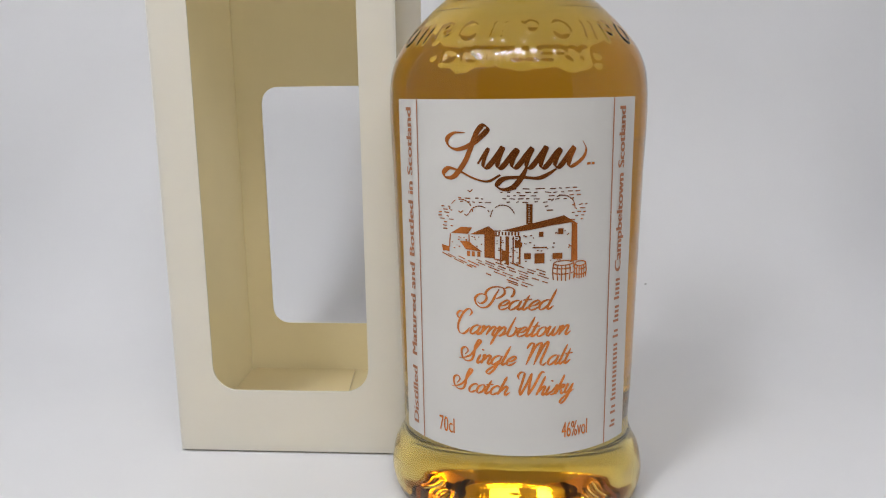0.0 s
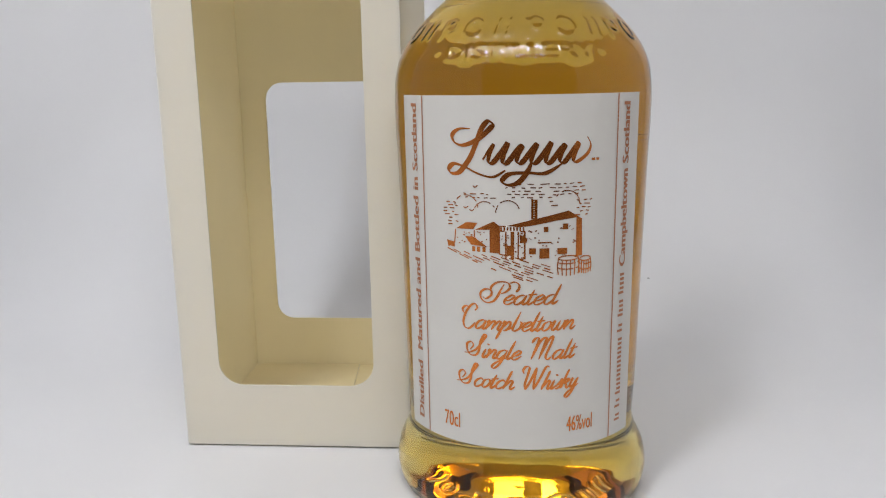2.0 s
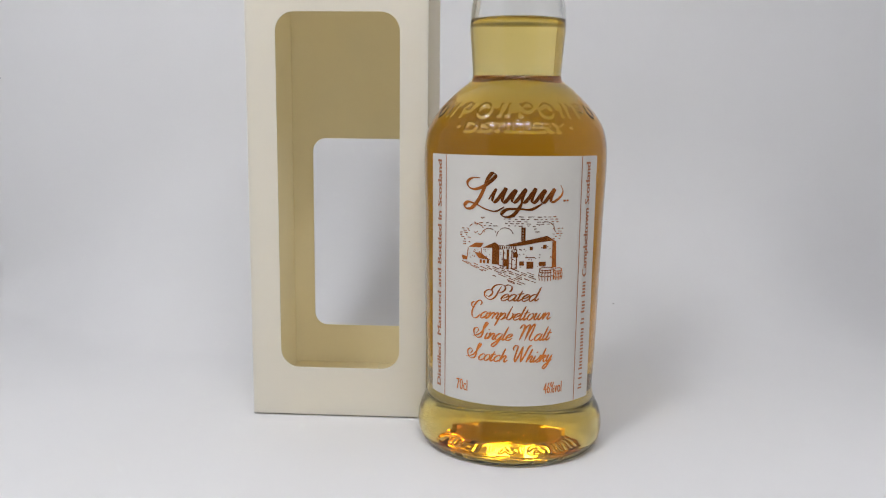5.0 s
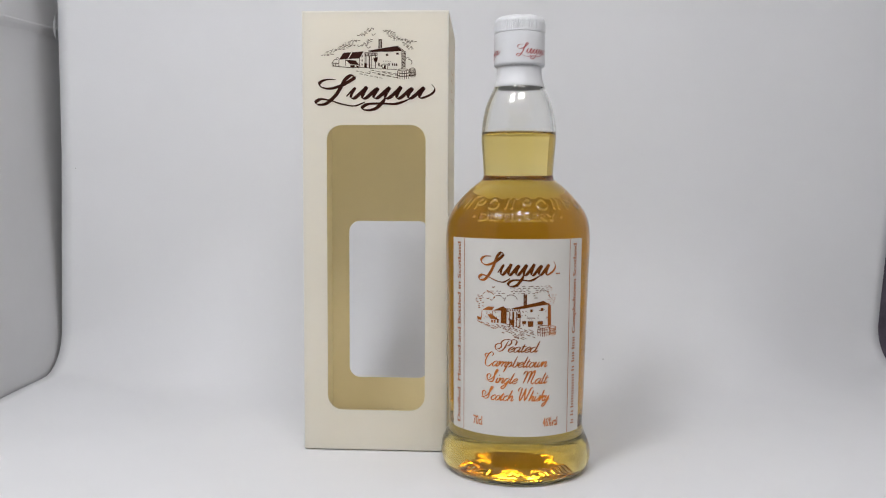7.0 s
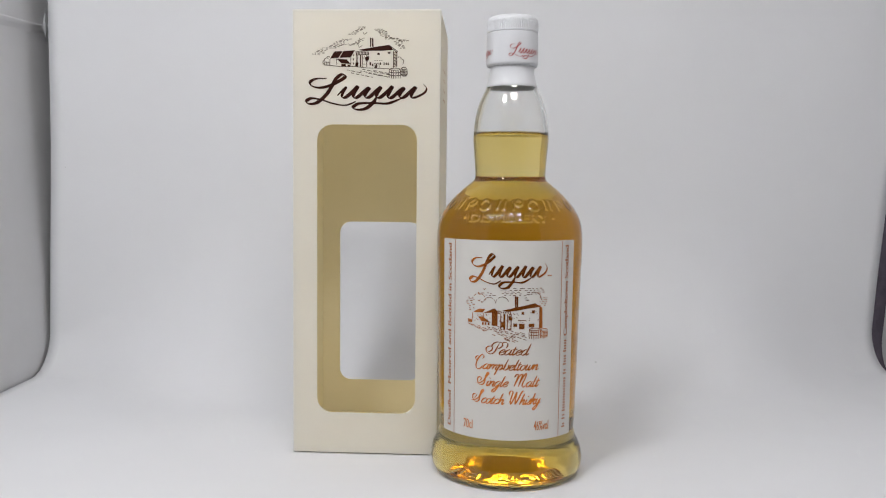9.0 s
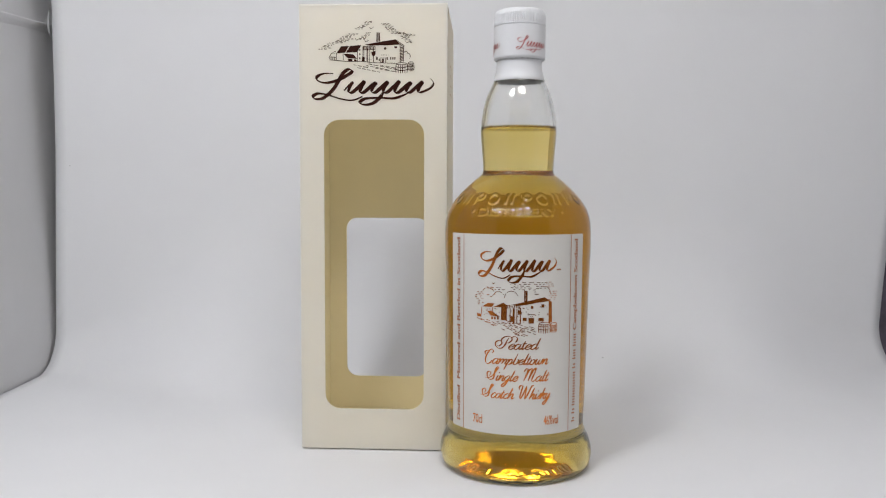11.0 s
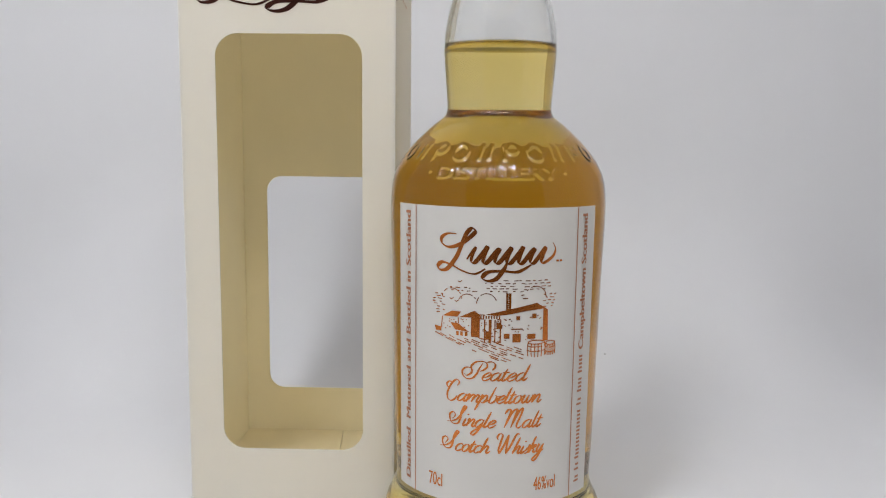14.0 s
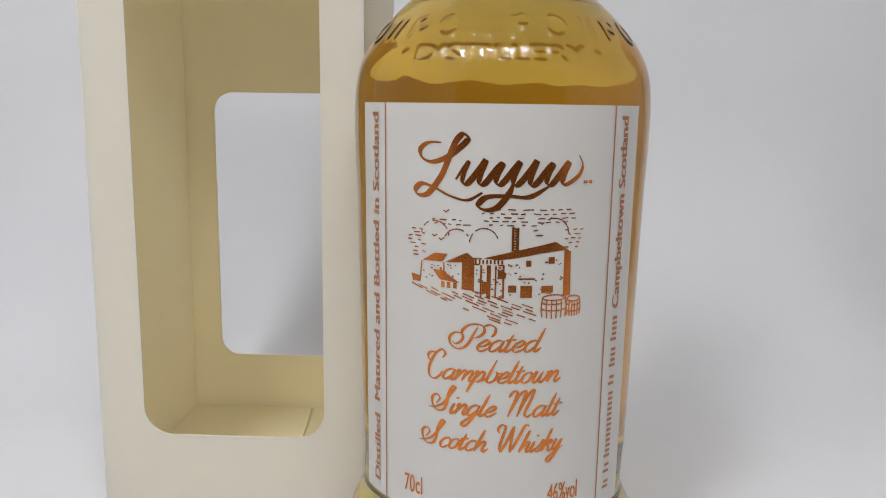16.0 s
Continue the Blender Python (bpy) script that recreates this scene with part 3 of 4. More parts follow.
# the backdrop: one sheet, flat on the table, swept up behind; the sweep is wide in the middle and tight where the edges are held
NU, BEND, WALL_Y = 80, 26, 0.280


def sweep(a):
    t = min(1.0, min(a, 1 - a) / 0.24)
    return 0.036 + 0.117 * t * t * (3 - 2 * t)


def on_sheet(a, y, z):
    back = max(0.0, min(1.0, y / 0.24))
    edge_r = 0.3872 + 0.09 * max(0, z - 0.04)
    edge_l = -0.3845 - 0.004 * max(0, 1 - z / 0.2)
    x = edge_l + (edge_r - edge_l) * a
    ripple = 0.0016 * noise.noise(Vector((x * 5, z * 4 + y * 3, 3.3))) * back
    curl = 0.010 * max(0, (abs(a - 0.5) - 0.42) / 0.08) ** 2 * (0.3 if a > 0.5 else 0.0) * min(1, z / 0.1)
    return (x, y + 0.0325 * x * back - 0.004 * back + ripple + curl, z)


v, f = [], []
for i in range(NU + 1):
    a = i / NU
    r = sweep(a)
    foot = WALL_Y - r
    run = [(-0.32 + (foot + 0.32) * k / 28, 0.0) for k in range(29)]
    run += [(foot + r * math.sin(math.pi / 2 * k / BEND), r * (1 - math.cos(math.pi / 2 * k / BEND))) for k in range(1, BEND + 1)]
    run += [(WALL_Y + 0.003 * k / 24, r + (0.696 - r) * k / 24) for k in range(1, 25)]
    v += [on_sheet(a, y, z) for y, z in run]
n = len(run)
for i in range(NU):
    for k in range(n - 1):
        f.append((i * n + k, (i + 1) * n + k, (i + 1) * n + k + 1, i * n + k + 1))
edges = ([v[k] for k in range(n)], [v[NU * n + k] for k in range(n)])
sheet = part("backdrop_sheet", v, f, SHEET, smooth=True)
tagged(sheet, "white matt backdrop sheet bent up behind the bottle", "backdrop", kind="structure")
solid = sheet.modifiers.new("thickness", "SOLIDIFY")
solid.thickness, solid.offset = 0.0006, -1
vs, fs = lathe([(0.0007, 0.0), (0.0005, 0.0003)], ring_angles(9))
speck = part("speck", [(x * 1.2, y, z) for x, y, z in vs], fs, SPECK, sheet, "tiny grey speck on the sheet")
lean = math.asin(0.077 / sweep(0.63))
speck.location = Vector(on_sheet(0.628, WALL_Y - sweep(0.63) + 0.077, sweep(0.63) * (1 - math.cos(lean)))) + Vector((0, -math.sin(lean), math.cos(lean))) * 0.0003
speck.rotation_euler = (lean, 0, 0)

vs, fs = lathe([(0.0005, 0.0), (0.0003, 0.0003)], ring_angles(8))
speck = part("speck", vs, fs, SPECK, sheet, "tiny grey speck on the sheet")
speck.location, speck.rotation_euler = (-0.3715, 0.2630, 0.1838), (radians(90), 0, 0)
# dark strips along both edges of the sheet, painted in for the shaded gap
for edge, side, wide in ((edges[0], -1, 0.0022), (edges[1], 1, 0.017)):
    vs, fs = [], []
    for k, (x, y, z) in enumerate(edge):
        up = min(1, z / 0.04)
        w = wide * (1 + 0.25 * noise.noise(Vector((y * 9, z * 9, side)))) * (0.35 + 0.65 * up)
        for share, drop in ((0.0, 0.0006), (0.35, 0.0011), (0.75, 0.0030), (1.0, 0.0062)):
            vs.append((x + side * (w * share - 0.0004), y + drop * up, z - drop * (1 - up)))
    for k in range(len(edge) - 1):
        for i in range(3):
            fs.append((k * 4 + i, k * 4 + i + 1, k * 4 + 5 + i, k * 4 + 4 + i))
    part("edge_gap_shade", vs, fs, GAP_SHADE, sheet, "dark purple strip painted as the shaded gap at the sheet's edge", smooth=True)
# a cloth tab that holds the sheet's edge
vs, fs = [], []
for i in range(13):
    t = i / 12
    for k, w in ((0, 0.0), (1, 0.007), (2, 0.009), (3, 0.002)):
        bulge = 0.0035 * math.sin(math.pi * t)
        vs.append((-0.3858 - w * 0.35 - bulge * (1 if k in (1, 2) else 0.2), 0.2635 + w, 0.297 + 0.028 * t))
for i in range(12):
    for k in range(3):
        fs.append((i * 4 + k, i * 4 + k + 1, i * 4 + 5 + k, i * 4 + 4 + k))
part("tab", vs, fs, SHEET, sheet, "white cloth tab on the sheet's edge", smooth=True)

# ---------------------------------------------------------------- carton
BW, BD, BH, CARD_T = 0.0902, 0.0920, 0.2742, 0.0007
carton = thing("gift_carton", (-0.13113, 0.02573, 0.0), "empty cream card bottle carton with cut-out windows, standing closed", "carton", rz=-4.51)


def windowed_panel(w, z0, z1, win, radius):
    """Outline and hole of a card panel: corner fans round a rounded window; returns points in (u, z) and faces."""
    u0, u1, b0, b1 = win
    outer = [(0, z0), (w, z0), (w, z1), (0, z1)]
    centres = [(u0 + radius, b0 + radius), (u1 - radius, b0 + radius), (u1 - radius, b1 - radius), (u0 + radius, b1 - radius)]
    pts, faces, arc = list(outer), [], []
    for c, (cx, cy) in enumerate(centres):
        ids = []
        for k in range(9):
            t = math.radians(180 + 90 * c + 90 * k / 8)
            ids.append(len(pts))
            pts.append((cx + radius * math.cos(t), cy + radius * math.sin(t)))
        arc.append(ids)
    loop = []
    for c in range(4):
        for k in range(8):
            faces.append((c, arc[c][k + 1], arc[c][k]))
        d = (c + 1) % 4
        faces.append((c, d, arc[d][0], arc[c][8]))
        loop += arc[c]
    return pts, faces, loop


def card_panel(name, pts, faces, loop, outer, place, label=""):
    """Card with an outside face, a lined inside face and cut edges. place(u, depth, z); depth runs inwards."""
    n = len(pts)
    v = [place(u, 0.0, z) for u, z in pts] + [place(u, CARD_T, z) for u, z in pts]
    f = [tuple(q) for q in faces] + [tuple(n + i for i in q[::-1]) for q in faces]
    m = [0] * len(faces) + [1] * len(faces)
    for ring, turn in ((loop, 1), (outer, -1)):
        for k in range(len(ring)):
            a, b = ring[k], ring[(k + 1) % len(ring)]
            q = (a, b, n + b, n + a)
            f.append(q[::turn])
            m.append(2)
    return part(name, v, f, [CARD, LINING, CARD_EDGE], carton, label, mats=m)


ZB = 0.0009
pts, faces, loop = windowed_panel(BW, ZB, BH, (0.0150, 0.0764, 0.0262, 0.2050), 0.0095)
card_panel("front_panel", pts, faces, loop, [0, 1, 2, 3], lambda u, d, z: (u, d, z), "cream front with a tall rounded window")
pts, faces, loop = windowed_panel(BW, ZB, BH, (0.0132, 0.0725, 0.0262, 0.1425), 0.0080)
card_panel("back_panel", pts, faces, loop, [0, 1, 2, 3], lambda u, d, z: (u, BD - d, z), "back with a shorter rounded window")
plain = [(CARD_T, ZB), (BD - CARD_T, ZB), (BD - CARD_T, BH), (CARD_T, BH)]
card_panel("side_panel", plain, [(0, 1, 2, 3)], [], [0, 1, 2, 3], lambda u, d, z: (d, u, z))
card_panel("side_panel", plain, [(0, 1, 2, 3)], [], [0, 1, 2, 3], lambda u, d, z: (BW - d, u, z))
lid = [(CARD_T, CARD_T), (BW - CARD_T, CARD_T), (BW - CARD_T, BD - CARD_T), (CARD_T, BD - CARD_T)]
card_panel("lid", lid, [(0, 1, 2, 3)], [], [0, 1, 2, 3], lambda u, d, w: (u, w, BH - 0.0006 - d))
card_panel("base_panel", lid, [(0, 1, 2, 3)], [], [0, 1, 2, 3], lambda u, d, w: (u, w, 0.0008 + d))
# tuck flaps that lie on the base inside
flap = [(0.003, 0.004), (0.052, 0.004), (0.058, 0.040), (0.054, 0.0895), (0.003, 0.0895)]
card_panel("base_flap", flap, [(0, 1, 2, 3, 4)], [], [0, 1, 2, 3, 4], lambda u, d, w: (u, w, 0.0018 + d + 0.025 * max(0, u - 0.05)))
flap = [(0.0875, 0.004), (0.060, 0.004), (0.064, 0.040), (0.060, 0.0895), (0.0875, 0.0895)]
card_panel("base_flap", flap, [(0, 1, 2, 3, 4)], [], [0, 1, 2, 3, 4], lambda u, d, w: (u, w, 0.0018 + d + 0.02 * max(0, 0.066 - u)))
# rounded fold lines of the card along the four upright corners and the front of the lid
for cx, cy in ((0.0, 0.0), (BW, 0.0), (0.0, BD), (BW, BD)):
    sx, sy = (1 if cx == 0 else -1), (1 if cy == 0 else -1)
    vs, fs = [], []
    for z in (ZB, BH):
        for k in range(7):
            t = math.radians(90 * k / 6)
            vs.append((cx + sx * (0.0009 - 0.00105 * math.cos(t)), cy + sy * (0.0009 - 0.00105 * math.sin(t)), z))
    for k in range(6):
        fs.append((k, k + 1, k + 8, k + 7))
    part("fold", vs, fs, CARD, carton, smooth=True)
vs, fs = [], []
for u in (0.0004, BW - 0.0004):
    for k in range(7):
        t = math.radians(90 * k / 6)
        vs.append((u, 0.0011 - 0.0013 * math.cos(t), BH - 0.0011 + 0.0013 * math.sin(t)))
for k in range(6):
    fs.append((k, k + 1, k + 8, k + 7))
part("fold", vs, fs, CARD, carton, smooth=True)


def on_front(x, y, lift=0.0):
    return (x / 1000, -0.00012 - lift / 1000, y / 1000)


ink = Ink()
flourish(ink, 8.2, 221.3, 1.66, 1.03, 1.30)
ink.lay("printed_mark", on_front, BROWN_FOIL, carton, "dark brown foil pen flourish")
ink = Ink()
carton_farmstead(ink, -0.1, 233.1, 1.2)
ink.lay("printed_engraving", on_front, BROWN_FOIL, carton, "dark brown engraving of a stone works")
ink = Ink()
rnd = random.Random(12)
for k in range(4):
    for a in range(9):
        ink.bar(34 + 2.6 * a + rnd.uniform(0, 0.8), 224 + 6.2 * k, 35 + 2.6 * a + rnd.uniform(0, 1.0), 224.9 + 6.2 * k)
ink.lay("side_print", lambda x, y, lift=0: (BW + 0.00018, x / 1000, y / 1000), TERRACOTTA, carton, "lines of brown print too small to read")

# ---------------------------------------------------------------- bottle
TURNED = -7.0
bottle = thing("whisky_bottle", (0, 0, 0), "clear glass bottle of golden whisky with white label and white capsule", "bottle")
OUTER = [(0.0300, 0.0012), (0.0345, 0.0003), (0.0388, 0.0), (0.0415, 0.0006), (0.0433, 0.0024), (0.0444, 0.0055), (0.0449, 0.0088), (0.0446, 0.0120), (0.0438, 0.0155),
         (0.0424, 0.0185), (0.0410, 0.0215), (0.0400, 0.0245), (0.0395, 0.0280), (0.0397, 0.0350), (0.0401, 0.0450), (0.0408, 0.0760), (0.0416, 0.1100),
         (0.0423, 0.1300), (0.0424, 0.1390), (0.0420, 0.1450), (0.0409, 0.1497), (0.0388, 0.1538), (0.0360, 0.1577), (0.0325, 0.1616), (0.0282, 0.1658),
         (0.0250, 0.1686), (0.0228, 0.1703), (0.0213, 0.1717), (0.0206, 0.1734), (0.0205, 0.1757), (0.0207, 0.1790), (0.0213, 0.1865), (0.0219, 0.1940), (0.0219, 0.1985),
         (0.0215, 0.2040), (0.0206, 0.2095), (0.0192, 0.2150), (0.0172, 0.2200), (0.0150, 0.2246), (0.0135, 0.2290), (0.0128, 0.2340), (0.0126, 0.2500), (0.0126, 0.2600)]


def rounded(prof, lo, hi, spread):
    """The profile with its run between two heights softened into one even curve."""
    zs, rs = np.array([q[1] for q in prof[4:]]), np.array([q[0] for q in prof[4:]])
    run = np.arange(lo, hi, 0.0012)
    out = []
    for z in run:
        near = z + np.linspace(-3, 3, 61) * spread
        weight = np.exp(-0.5 * ((near - z) / spread) ** 2)
        soft = float((np.interp(near, zs, rs) * weight).sum() / weight.sum())
        share = min(1, (z - lo) / 0.012, (hi - z) / 0.006)
        out.append((float(np.interp(z, zs, rs)) * (1 - share) + soft * share, float(z)))
    return [q for q in prof if q[1] < lo] + out + [q for q in prof if q[1] > hi]


OUTER = [(r + 0.0004 * min(1, max(0, (z - 0.020) / 0.012)) * min(1, max(0, (0.168 - z) / 0.038)), z) for r, z in OUTER]
OUTER = rounded(OUTER, 0.122, 0.1655, 0.0026)


def smooth_profile(prof, steps=4):
    return [(max(0.0, p[0]), p[1]) for p in glide(prof, steps)]


# relief in the mould: lettering and plain marks on the shoulder, marks low on the base
relief = Ink()
relief.words("DISTILLERY", -31.3, 31.1, 148.5, 4.2, bold=0.2)
for cx in (-36.8, 36.8):
    relief.bar(cx - 0.7, 150.1, cx + 0.7, 151.5)
for k in range(10):
    cx = -64 + k * 14.3
    if k % 3 == 0:
        relief.oval(cx, 157.6, 4.2, 2.6, 1.0, 1.0, 0.0)
    elif k % 3 == 1:
        for d in (-2.6, 2.6):
            relief.stroke([(cx + d - 0.8, 154.9), (cx + d + 0.8, 160.3)], 1.2)
    else:
        relief.bar(cx - 4.0, 154.9, cx - 2.8, 160.3)
        relief.oval(cx + 1.0, 158.8, 2.8, 1.5, 1.0, 1.0, 0.0)
# marks on the underside: angle, and millimetres inwards from the bearing ring
under = Ink()
under.words("70cl", -70, -28, 1.6, 4.4, bold=1.6)
under.stroke([(-7, 3.0), (-2, 5.2), (3, 3.0), (8, 5.0)], 1.4)
under.oval(28, 3.8, 9.0, 2.5, 1.4, 1.4, 0.0)
under.stroke([(24, 3.0), (29, 5.0), (32, 3.0)], 1.4)
for k in range(5):
    under.bar(43 + 5.5 * k, 1.6, 45.6 + 5.5 * k, 5.6)


def relief_mask(relief, th, z):
    """1 where the raised artwork covers the grid of angles (degrees from the label's middle) and heights (mm), softened."""
    T, Z = np.meshgrid(th, z)
    m = np.zeros(T.shape)
    v = np.array([q[:2] for q in relief.v])
    tris = []
    for face in relief.f:
        for k in range(1, len(face) - 1):
            tris.append((v[face[0]], v[face[k]], v[face[k + 1]]))
    for a, b, c in tris:
        lo, hi = np.minimum(np.minimum(a, b), c), np.maximum(np.maximum(a, b), c)
        i0, i1 = np.searchsorted(th, (lo[0], hi[0]))
        j0, j1 = np.searchsorted(z, (lo[1], hi[1]))
        if i0 >= i1 or j0 >= j1:
            continue
        X, Y = T[j0:j1, i0:i1], Z[j0:j1, i0:i1]
        d = [(q[0] - p[0]) * (Y - p[1]) - (q[1] - p[1]) * (X - p[0]) for p, q in ((a, b), (b, c), (c, a))]
        inside = ((d[0] >= 0) & (d[1] >= 0) & (d[2] >= 0)) | ((d[0] <= 0) & (d[1] <= 0) & (d[2] <= 0))
        m[j0:j1, i0:i1] = np.maximum(m[j0:j1, i0:i1], inside)
    for _ in range(8):
        m[1:-1, 1:-1] = (m[1:-1, 1:-1] * 2 + m[:-2, 1:-1] + m[2:, 1:-1] + m[1:-1, :-2] + m[1:-1, 2:]) / 6
    return m


def glass_body():
    prof = smooth_profile(OUTER, 5)
    cut = [(r, z) for r, z in prof if not 0.1468 < z < 0.1630]
    dense = [(None, z) for z in np.arange(0.1470, 0.1630, 0.00022)]
    zs = [q[1] for q in prof[10:]]
    rs = [q[0] for q in prof[10:]]
    prof2 = cut[:]
    for _, z in dense:
        prof2.append((float(np.interp(z, zs, rs)), float(z)))
    head = [q for q in prof2 if q[0] < 0.0389 and q[1] < 0.002]
    rest = sorted([q for q in prof2 if q not in head], key=lambda q: q[1])
    head.sort(key=lambda q: q[0])
    prof2 = head + rest
    th = np.concatenate([np.arange(-80, 80, 0.42), np.arange(80, 280, 1.25)])
    n = len(th)
    R = np.array([q[0] for q in prof2])[:, None] * np.ones((1, n))
    Z = np.array([q[1] for q in prof2])
    front = th < 80
    rows = [i for i in range(len(prof2)) if i >= len(head)]
    order = np.array([Z[i] * 1000 for i in rows])
    mask = relief_mask(relief, th[front], order)
    R[np.ix_(rows, np.where(front)[0])] += 0.00050 * mask
    A = np.radians(th + TURNED)
    v = np.stack([R * np.sin(A), -R * np.cos(A), Z[:, None] * np.ones((1, n))], -1).reshape(-1, 3)
    f = []
    for i in range(len(prof2) - 1):
        for j in range(n):
            k = (j + 1) % n
            f.append((i * n + j, i * n + k, (i + 1) * n + k, (i + 1) * n + j))
    v = v.tolist()
    # the push-up under the base and the top of the finish
    radii = np.concatenate([np.arange(0.0298, 0.0225, -0.00018), np.arange(0.0215, 0.002, -0.002)])
    marks = np.zeros((len(radii), n))
    marks[:, front] = relief_mask(under, th[front], (0.0300 - radii) * 1000)
    last = list(range(n))
    for r, mark in zip(radii, marks):
        k0 = len(v)
        z = 0.0012 + 0.0048 * (1 - (r / 0.030) ** 2)
        v += [(r * math.sin(a), -r * math.cos(a), z - 0.00013 * m) for a, m in zip(A, mark)]
        row = list(range(k0, k0 + n))
        for j in range(n):
            k = (j + 1) % n
            f.append((row[j], row[k], last[k], last[j]))
        last = row
    f.append(tuple(last[::-1]))
    top = len(prof2) - 1
    f.append(tuple(top * n + j for j in range(n)))
    return v, f


v, f = glass_body()
glass = part("glass_body", v, f, GLASS, bottle, "clear moulded glass with raised marks", smooth=True)
LEVEL = 0.1979
WALL = 0.0030
inner = [(r - WALL, z) for r, z in OUTER if 0.027 < z < 0.120]
for k in range(2, len(OUTER) - 1):
    (ra, za), (r0, z0), (rb, zb) = OUTER[k - 1], OUTER[k], OUTER[k + 1]
    if 0.120 <= z0 <= 0.182:
        step = math.hypot(rb - ra, zb - za)
        inner.append((r0 - WALL * (zb - za) / step, z0 + WALL * (rb - ra) / step))
inner += [(r - 0.0020, z) for r, z in OUTER if 0.185 < z < 0.2345]
fill = [(0.0, 0.0092), (0.0100, 0.0087), (0.0200, 0.0072), (0.0280, 0.0053), (0.0340, 0.0038), (0.0385, 0.0032), (0.0412, 0.0047), (0.0424, 0.0080),
        (0.0421, 0.0120), (0.0412, 0.0155), (0.0396, 0.0190), (0.0380, 0.0222), (0.0370, 0.0250)]
fill += [q for q in inner if q[1] < LEVEL - 0.0008]
fill += [(float(np.interp(LEVEL, [q[1] for q in inner], [q[0] for q in inner])) + 0.00002, LEVEL + 0.0004)]
low = smooth_profile(fill, 4)
low += [(low[-1][0] - 0.0007, LEVEL - 0.0001), (low[-1][0] - 0.002, LEVEL - 0.0003), (0.008, LEVEL - 0.0003), (0.0, LEVEL - 0.0003)]
vs, fs = lathe(low[1:-1], ring_angles(320))
# the inside of moulded glass is never quite true
vs = [(x * (1 + 0.0042 * noise.noise(Vector((x * 95, y * 95, z * 140)))), y * (1 + 0.0042 * noise.noise(Vector((x * 95, y * 95, z * 140)))), z) for x, y, z in vs]
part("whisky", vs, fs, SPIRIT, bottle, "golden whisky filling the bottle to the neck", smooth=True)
space = [(0.0, LEVEL - 0.00005), (0.008, LEVEL - 0.00005), (low[-4][0] - 0.0022, LEVEL - 0.00005), (low[-4][0] - 0.0005, LEVEL + 0.0003)]
space += [(float(np.interp(LEVEL + 0.0009, [q[1] for q in inner], [q[0] for q in inner])), LEVEL + 0.0009)]
space += [q for q in inner if q[1] > LEVEL + 0.002] + [(0.0090, 0.2380), (0.0088, 0.2520)]
vs, fs = lathe(smooth_profile(space[2:], 4), ring_angles(240))
part("headspace", vs, fs, AIR, bottle, "empty space above the whisky", smooth=True)


def on_label(lift):
    def place(x, y, more=0.0):
        z = y / 1000
        r = 0.0412 + 0.0017 * (z - 0.03) / 0.11 + lift + more / 1000
        a = radians(TURNED) + x / 1000 / r
        return (r * math.sin(a), -r * math.cos(a), z)
    return place


# front label: thin curved paper with its own edge
LX, LZ0, LZ1 = 43.2, 28.4, 138.5
v, f = [], []
nu, nv = 72, 12
for lift in (0.00022, 0.00004):
    for j in range(nv + 1):
        for i in range(nu + 1):
            v.append(on_label(lift)(-LX + 2 * LX * i / nu, LZ0 + (LZ1 - LZ0) * j / nv))
n, half = nu + 1, (nu + 1) * (nv + 1)
for j in range(nv):
    for i in range(nu):
        q = (j * n + i, j * n + i + 1, (j + 1) * n + i + 1, (j + 1) * n + i)
        f += [q, tuple(half + k for k in q[::-1])]
rim = [j * n for j in range(nv)] + [nv * n + i for i in range(nu)] + [(nv - j) * n + nu for j in range(nv)] + [nu - i for i in range(nu)]
k0, m = len(v), len(rim)
v += [v[q] for q in rim] + [v[half + q] for q in rim]
for q in range(m):
    f.append((k0 + q, k0 + (q + 1) % m, k0 + m + (q + 1) % m, k0 + m + q))
front_label = part("front_label", v, f, PAPER, bottle, "white paper label printed in copper foil", smooth=True)
LAID = on_label(0.00033)

ink = Ink()
flourish(ink, -21.8, 119.0, 0.99, 0.90, 0.94)
ink.bar(22.6, 119.2, 23.8, 119.9)
ink.bar(24.2, 119.2, 25.2, 119.9)
ink.lay("printed_mark", LAID, COPPER, front_label, "copper foil pen flourish")
ink = Ink()
farmstead(ink, -21.5, 89.3, 0.97, 3, 1.2)
ink.lay("printed_engraving", LAID, COPPER, front_label, "copper engraving of a stone works")
for y0, runs in ((76.1, (("P", -11.3, 0), ("eated", -4.6, 12.4))),
                 (67.7, (("C", -17.8, 0), ("ampbeltown", -13.6, 18.0))),
                 (58.4, (("S", -17.1, 0), ("ingle", -11.4, 1.2), ("M", 3.6, 0), ("alt", 10.4, 18.4))),
                 (48.6, (("S", -20.0, 0), ("cotch", -14.2, -0.6), ("W", 1.3, 0), ("hisky", 7.2, 19.4)))):
    ink = Ink()
    pen_line(ink, runs, y0, 3.0, 0.80, 0.36)
    ink.lay("printed_line", LAID, COPPER, front_label, "line of copper foil pen script")
for body, x0, x1, y0 in (("70cl", -25.0, -19.1, 33.4), ("46%vol", 15.8, 24.9, 33.9)):
    ink = Ink()
    ink.words(body, x0, x1, y0, 5.0, bold=0.12)
    ink.lay("printed_line", LAID, COPPER, front_label)
for cx in (-32.4, 32.4):
    ink = Ink()
    for k in range(24):
        ink.bar(cx - 0.24, LZ0 + 0.05 + (LZ1 - LZ0 - 0.1) * k / 24, cx + 0.24, LZ0 + 0.05 + (LZ1 - LZ0 - 0.1) * (k + 1) / 24)
    ink.lay("border_line", LAID, TERRACOTTA, front_label, "thin copper border line")
ink = Ink()
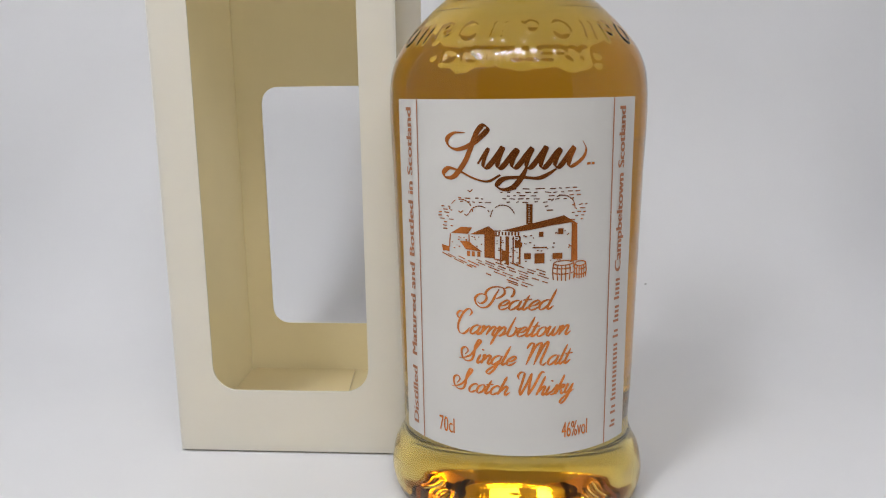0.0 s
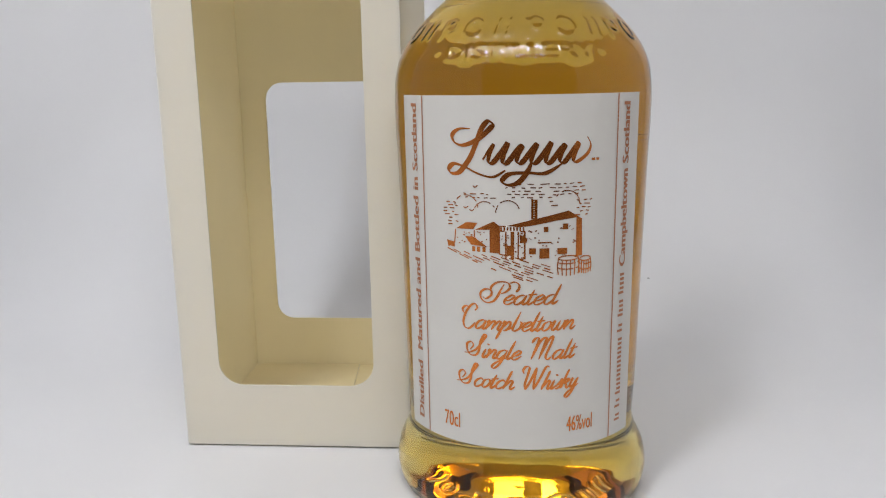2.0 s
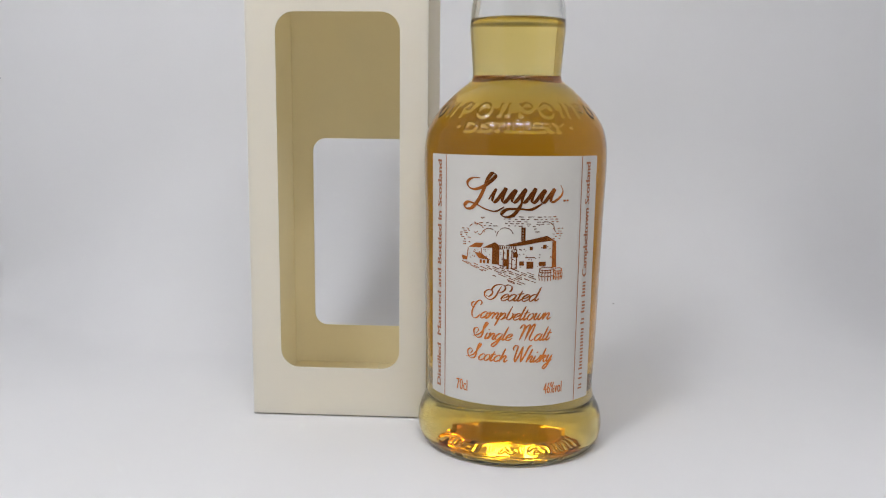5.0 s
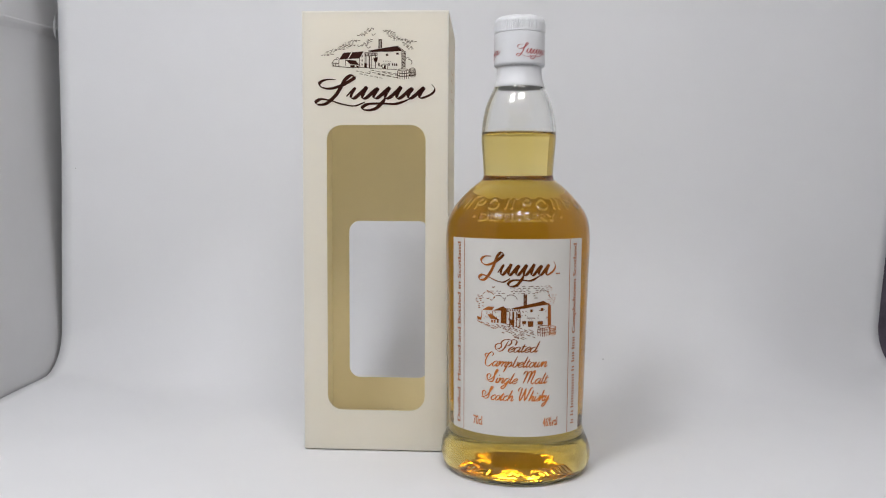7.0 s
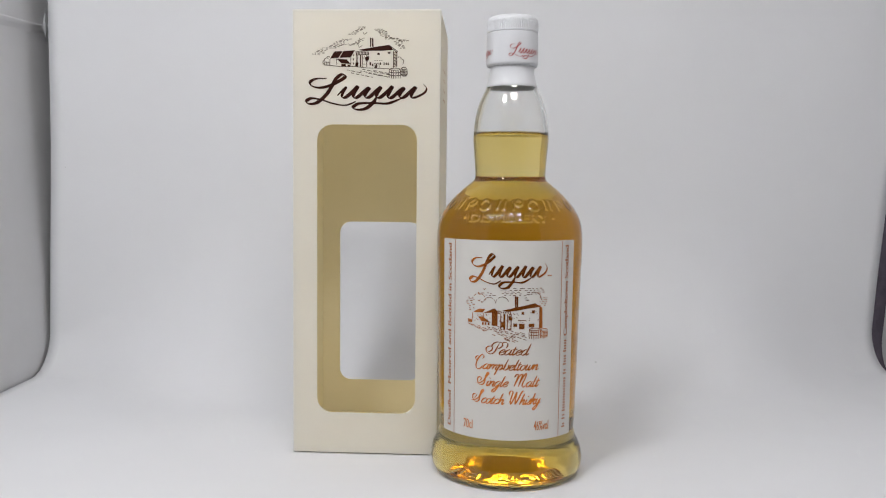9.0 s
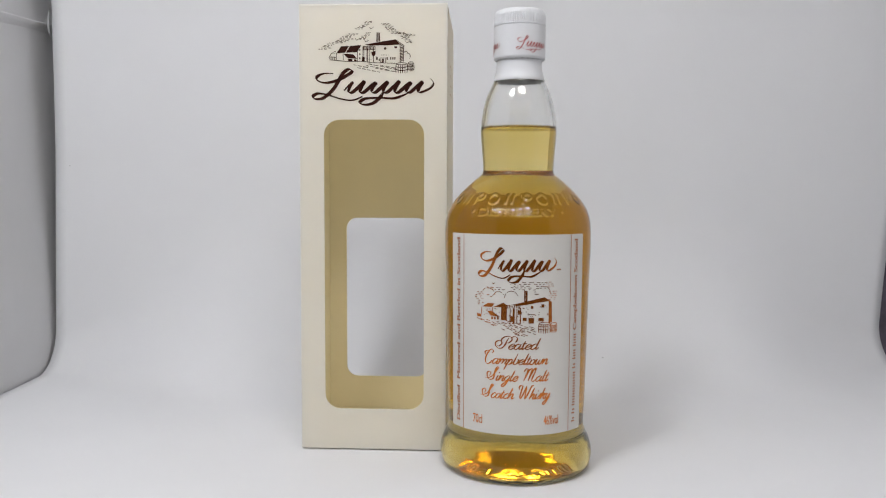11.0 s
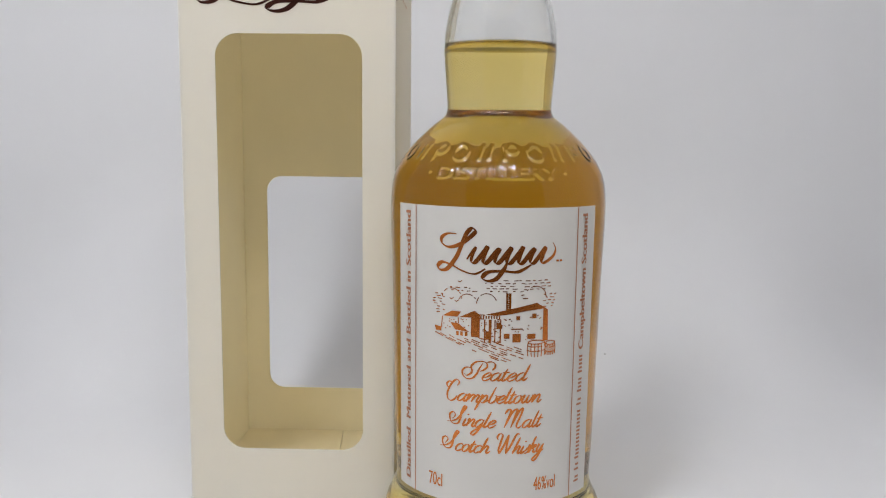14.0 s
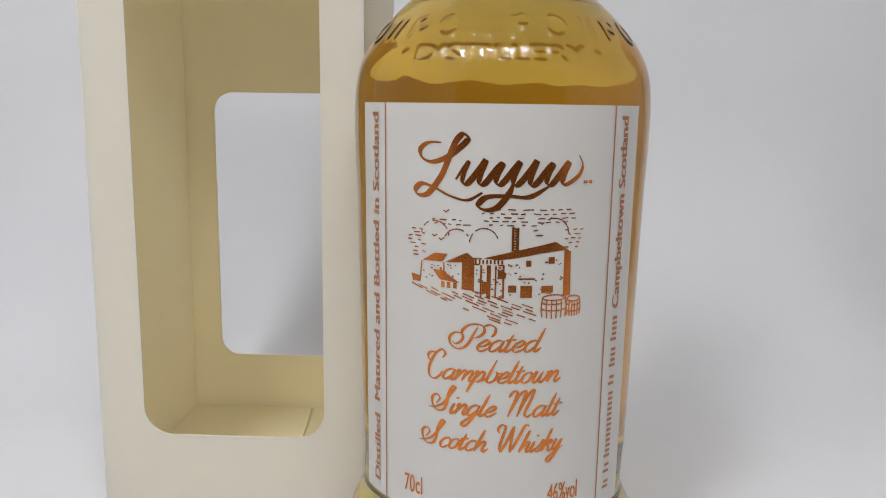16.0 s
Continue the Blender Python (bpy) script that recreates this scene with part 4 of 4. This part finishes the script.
ink.words("Distilled  Matured and Bottled in Scotland", 32.0, 135.6, -35.5, 2.9, bold=0.46, up=True)
ink.lay("printed_line", LAID, TERRACOTTA, front_label, "upright terracotta lettering along the edge")
ink = Ink()
ink.words("Campbeltown Scotland", 85.0, 135.4, 38.0, 2.9, bold=0.46, up=True)
# the maker's name stays a run of plain bars
for a, b in ((33.0, 36.0), (37.6, 41.4), (42.2, 62.0), (63.4, 67.0), (68.6, 74.6), (76.0, 83.4)):
    bars = max(1, round((b - a) / 1.55))
    for k in range(bars):
        a0 = a + (b - a) * k / bars
        ink.bar(35.2 if k == 0 else 35.8, a0, 37.95, a0 + 0.85)
ink.lay("printed_line", LAID, TERRACOTTA, front_label, "upright terracotta lettering and plain bars")

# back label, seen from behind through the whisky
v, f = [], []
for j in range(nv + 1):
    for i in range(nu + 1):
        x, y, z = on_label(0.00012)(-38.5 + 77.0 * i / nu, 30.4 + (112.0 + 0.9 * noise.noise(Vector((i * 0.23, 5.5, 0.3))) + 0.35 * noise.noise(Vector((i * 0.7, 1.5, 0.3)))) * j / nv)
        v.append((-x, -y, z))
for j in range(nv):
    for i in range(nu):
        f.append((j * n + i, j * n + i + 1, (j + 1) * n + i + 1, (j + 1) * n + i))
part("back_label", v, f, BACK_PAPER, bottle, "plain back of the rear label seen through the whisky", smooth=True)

# capsule: flared skirt, printed band, grooved ring, ribbed cap
skirt = [(0.0147, 0.2262), (0.0149, 0.2266), (0.0143, 0.2285), (0.0135, 0.2315), (0.0131, 0.2345), (0.0130, 0.2372), (0.0131, 0.2395)]
skirt = [(r, z - 0.0012) for r, z in skirt]
skirt += [(r - 0.0006, z) for r, z in skirt[::-1]]
vs, fs = lathe(skirt, ring_angles(96), False)
part("skirt", vs, fs, CAPSULE, bottle, "white flared capsule skirt", smooth=True)
band = smooth_profile([(0.0130, 0.2384), (0.0142, 0.2386), (0.0149, 0.2395), (0.0150, 0.2410), (0.0149, 0.2480), (0.0149, 0.2562), (0.0147, 0.2570), (0.0142, 0.2573), (0.0130, 0.2574)], 4)
band = [(r, z - 0.0013) for r, z in band]
vs, fs = lathe(band, ring_angles(96))
cap_band = part("cap_band", vs, fs, CAPSULE, bottle, "white band with a red printed mark", smooth=True)
vs, fs, NR = [], [], 84
for z, r, tooth in ((0.2556, 0.0138, 0), (0.2561, 0.0147, 0), (0.2567, 0.01485, 0), (0.2576, 0.01485, 1), (0.2616, 0.0148, 1), (0.2626, 0.01465, 0), (0.2637, 0.0144, 0), (0.2646, 0.0139, 0), (0.2653, 0.0129, 0), (0.2657, 0.0112, 0), (0.2658, 0.0050, 0)):
    for k in range(NR * 4):
        a = 2 * math.pi * k / (NR * 4)
        rr = r + (0.00014 if k % 4 in (1, 2) else -0.00026) * tooth
        vs.append((rr * math.sin(a), -rr * math.cos(a), z))
m4 = NR * 4
for i in range(10):
    for k in range(m4):
        fs.append((i * m4 + k, i * m4 + (k + 1) % m4, (i + 1) * m4 + (k + 1) % m4, (i + 1) * m4 + k))
fs.append(tuple(10 * m4 + k for k in range(m4)))
cap = part("cap", vs, fs, CAPSULE, bottle, "white ribbed screw cap", smooth=True)
for poly in cap.data.polygons:
    poly.use_smooth = not 2 * m4 <= poly.index < 5 * m4


# the perforated line where the skirt tears off
ink = Ink()
rnd = random.Random(8)
for k in range(26):
    a = -42 + 3.2 * k + rnd.uniform(-0.5, 0.5)
    ink.bar(a, 236.75, a + rnd.uniform(0.6, 1.3), 237.25)
ink.lay("perforation", lambda x, y, lift=0: (0.01345 * math.sin(x / 13.4), -0.01345 * math.cos(x / 13.4), y / 1000), SPECK, bottle, "fine dark perforations under the band")


def on_band(x, y, lift=0.0):
    r, a = 0.01512, x / 1000 / 0.0151
    return (r * math.sin(a), -r * math.cos(a), y / 1000)


for mid in (10.4, -21.2):
    ink = Ink()
    flourish(ink, mid - 14.0, 243.2, 0.47, 0.44, 0.31)
    ink.lay("printed_mark", on_band, RED_INK, cap_band, "red pen flourish")
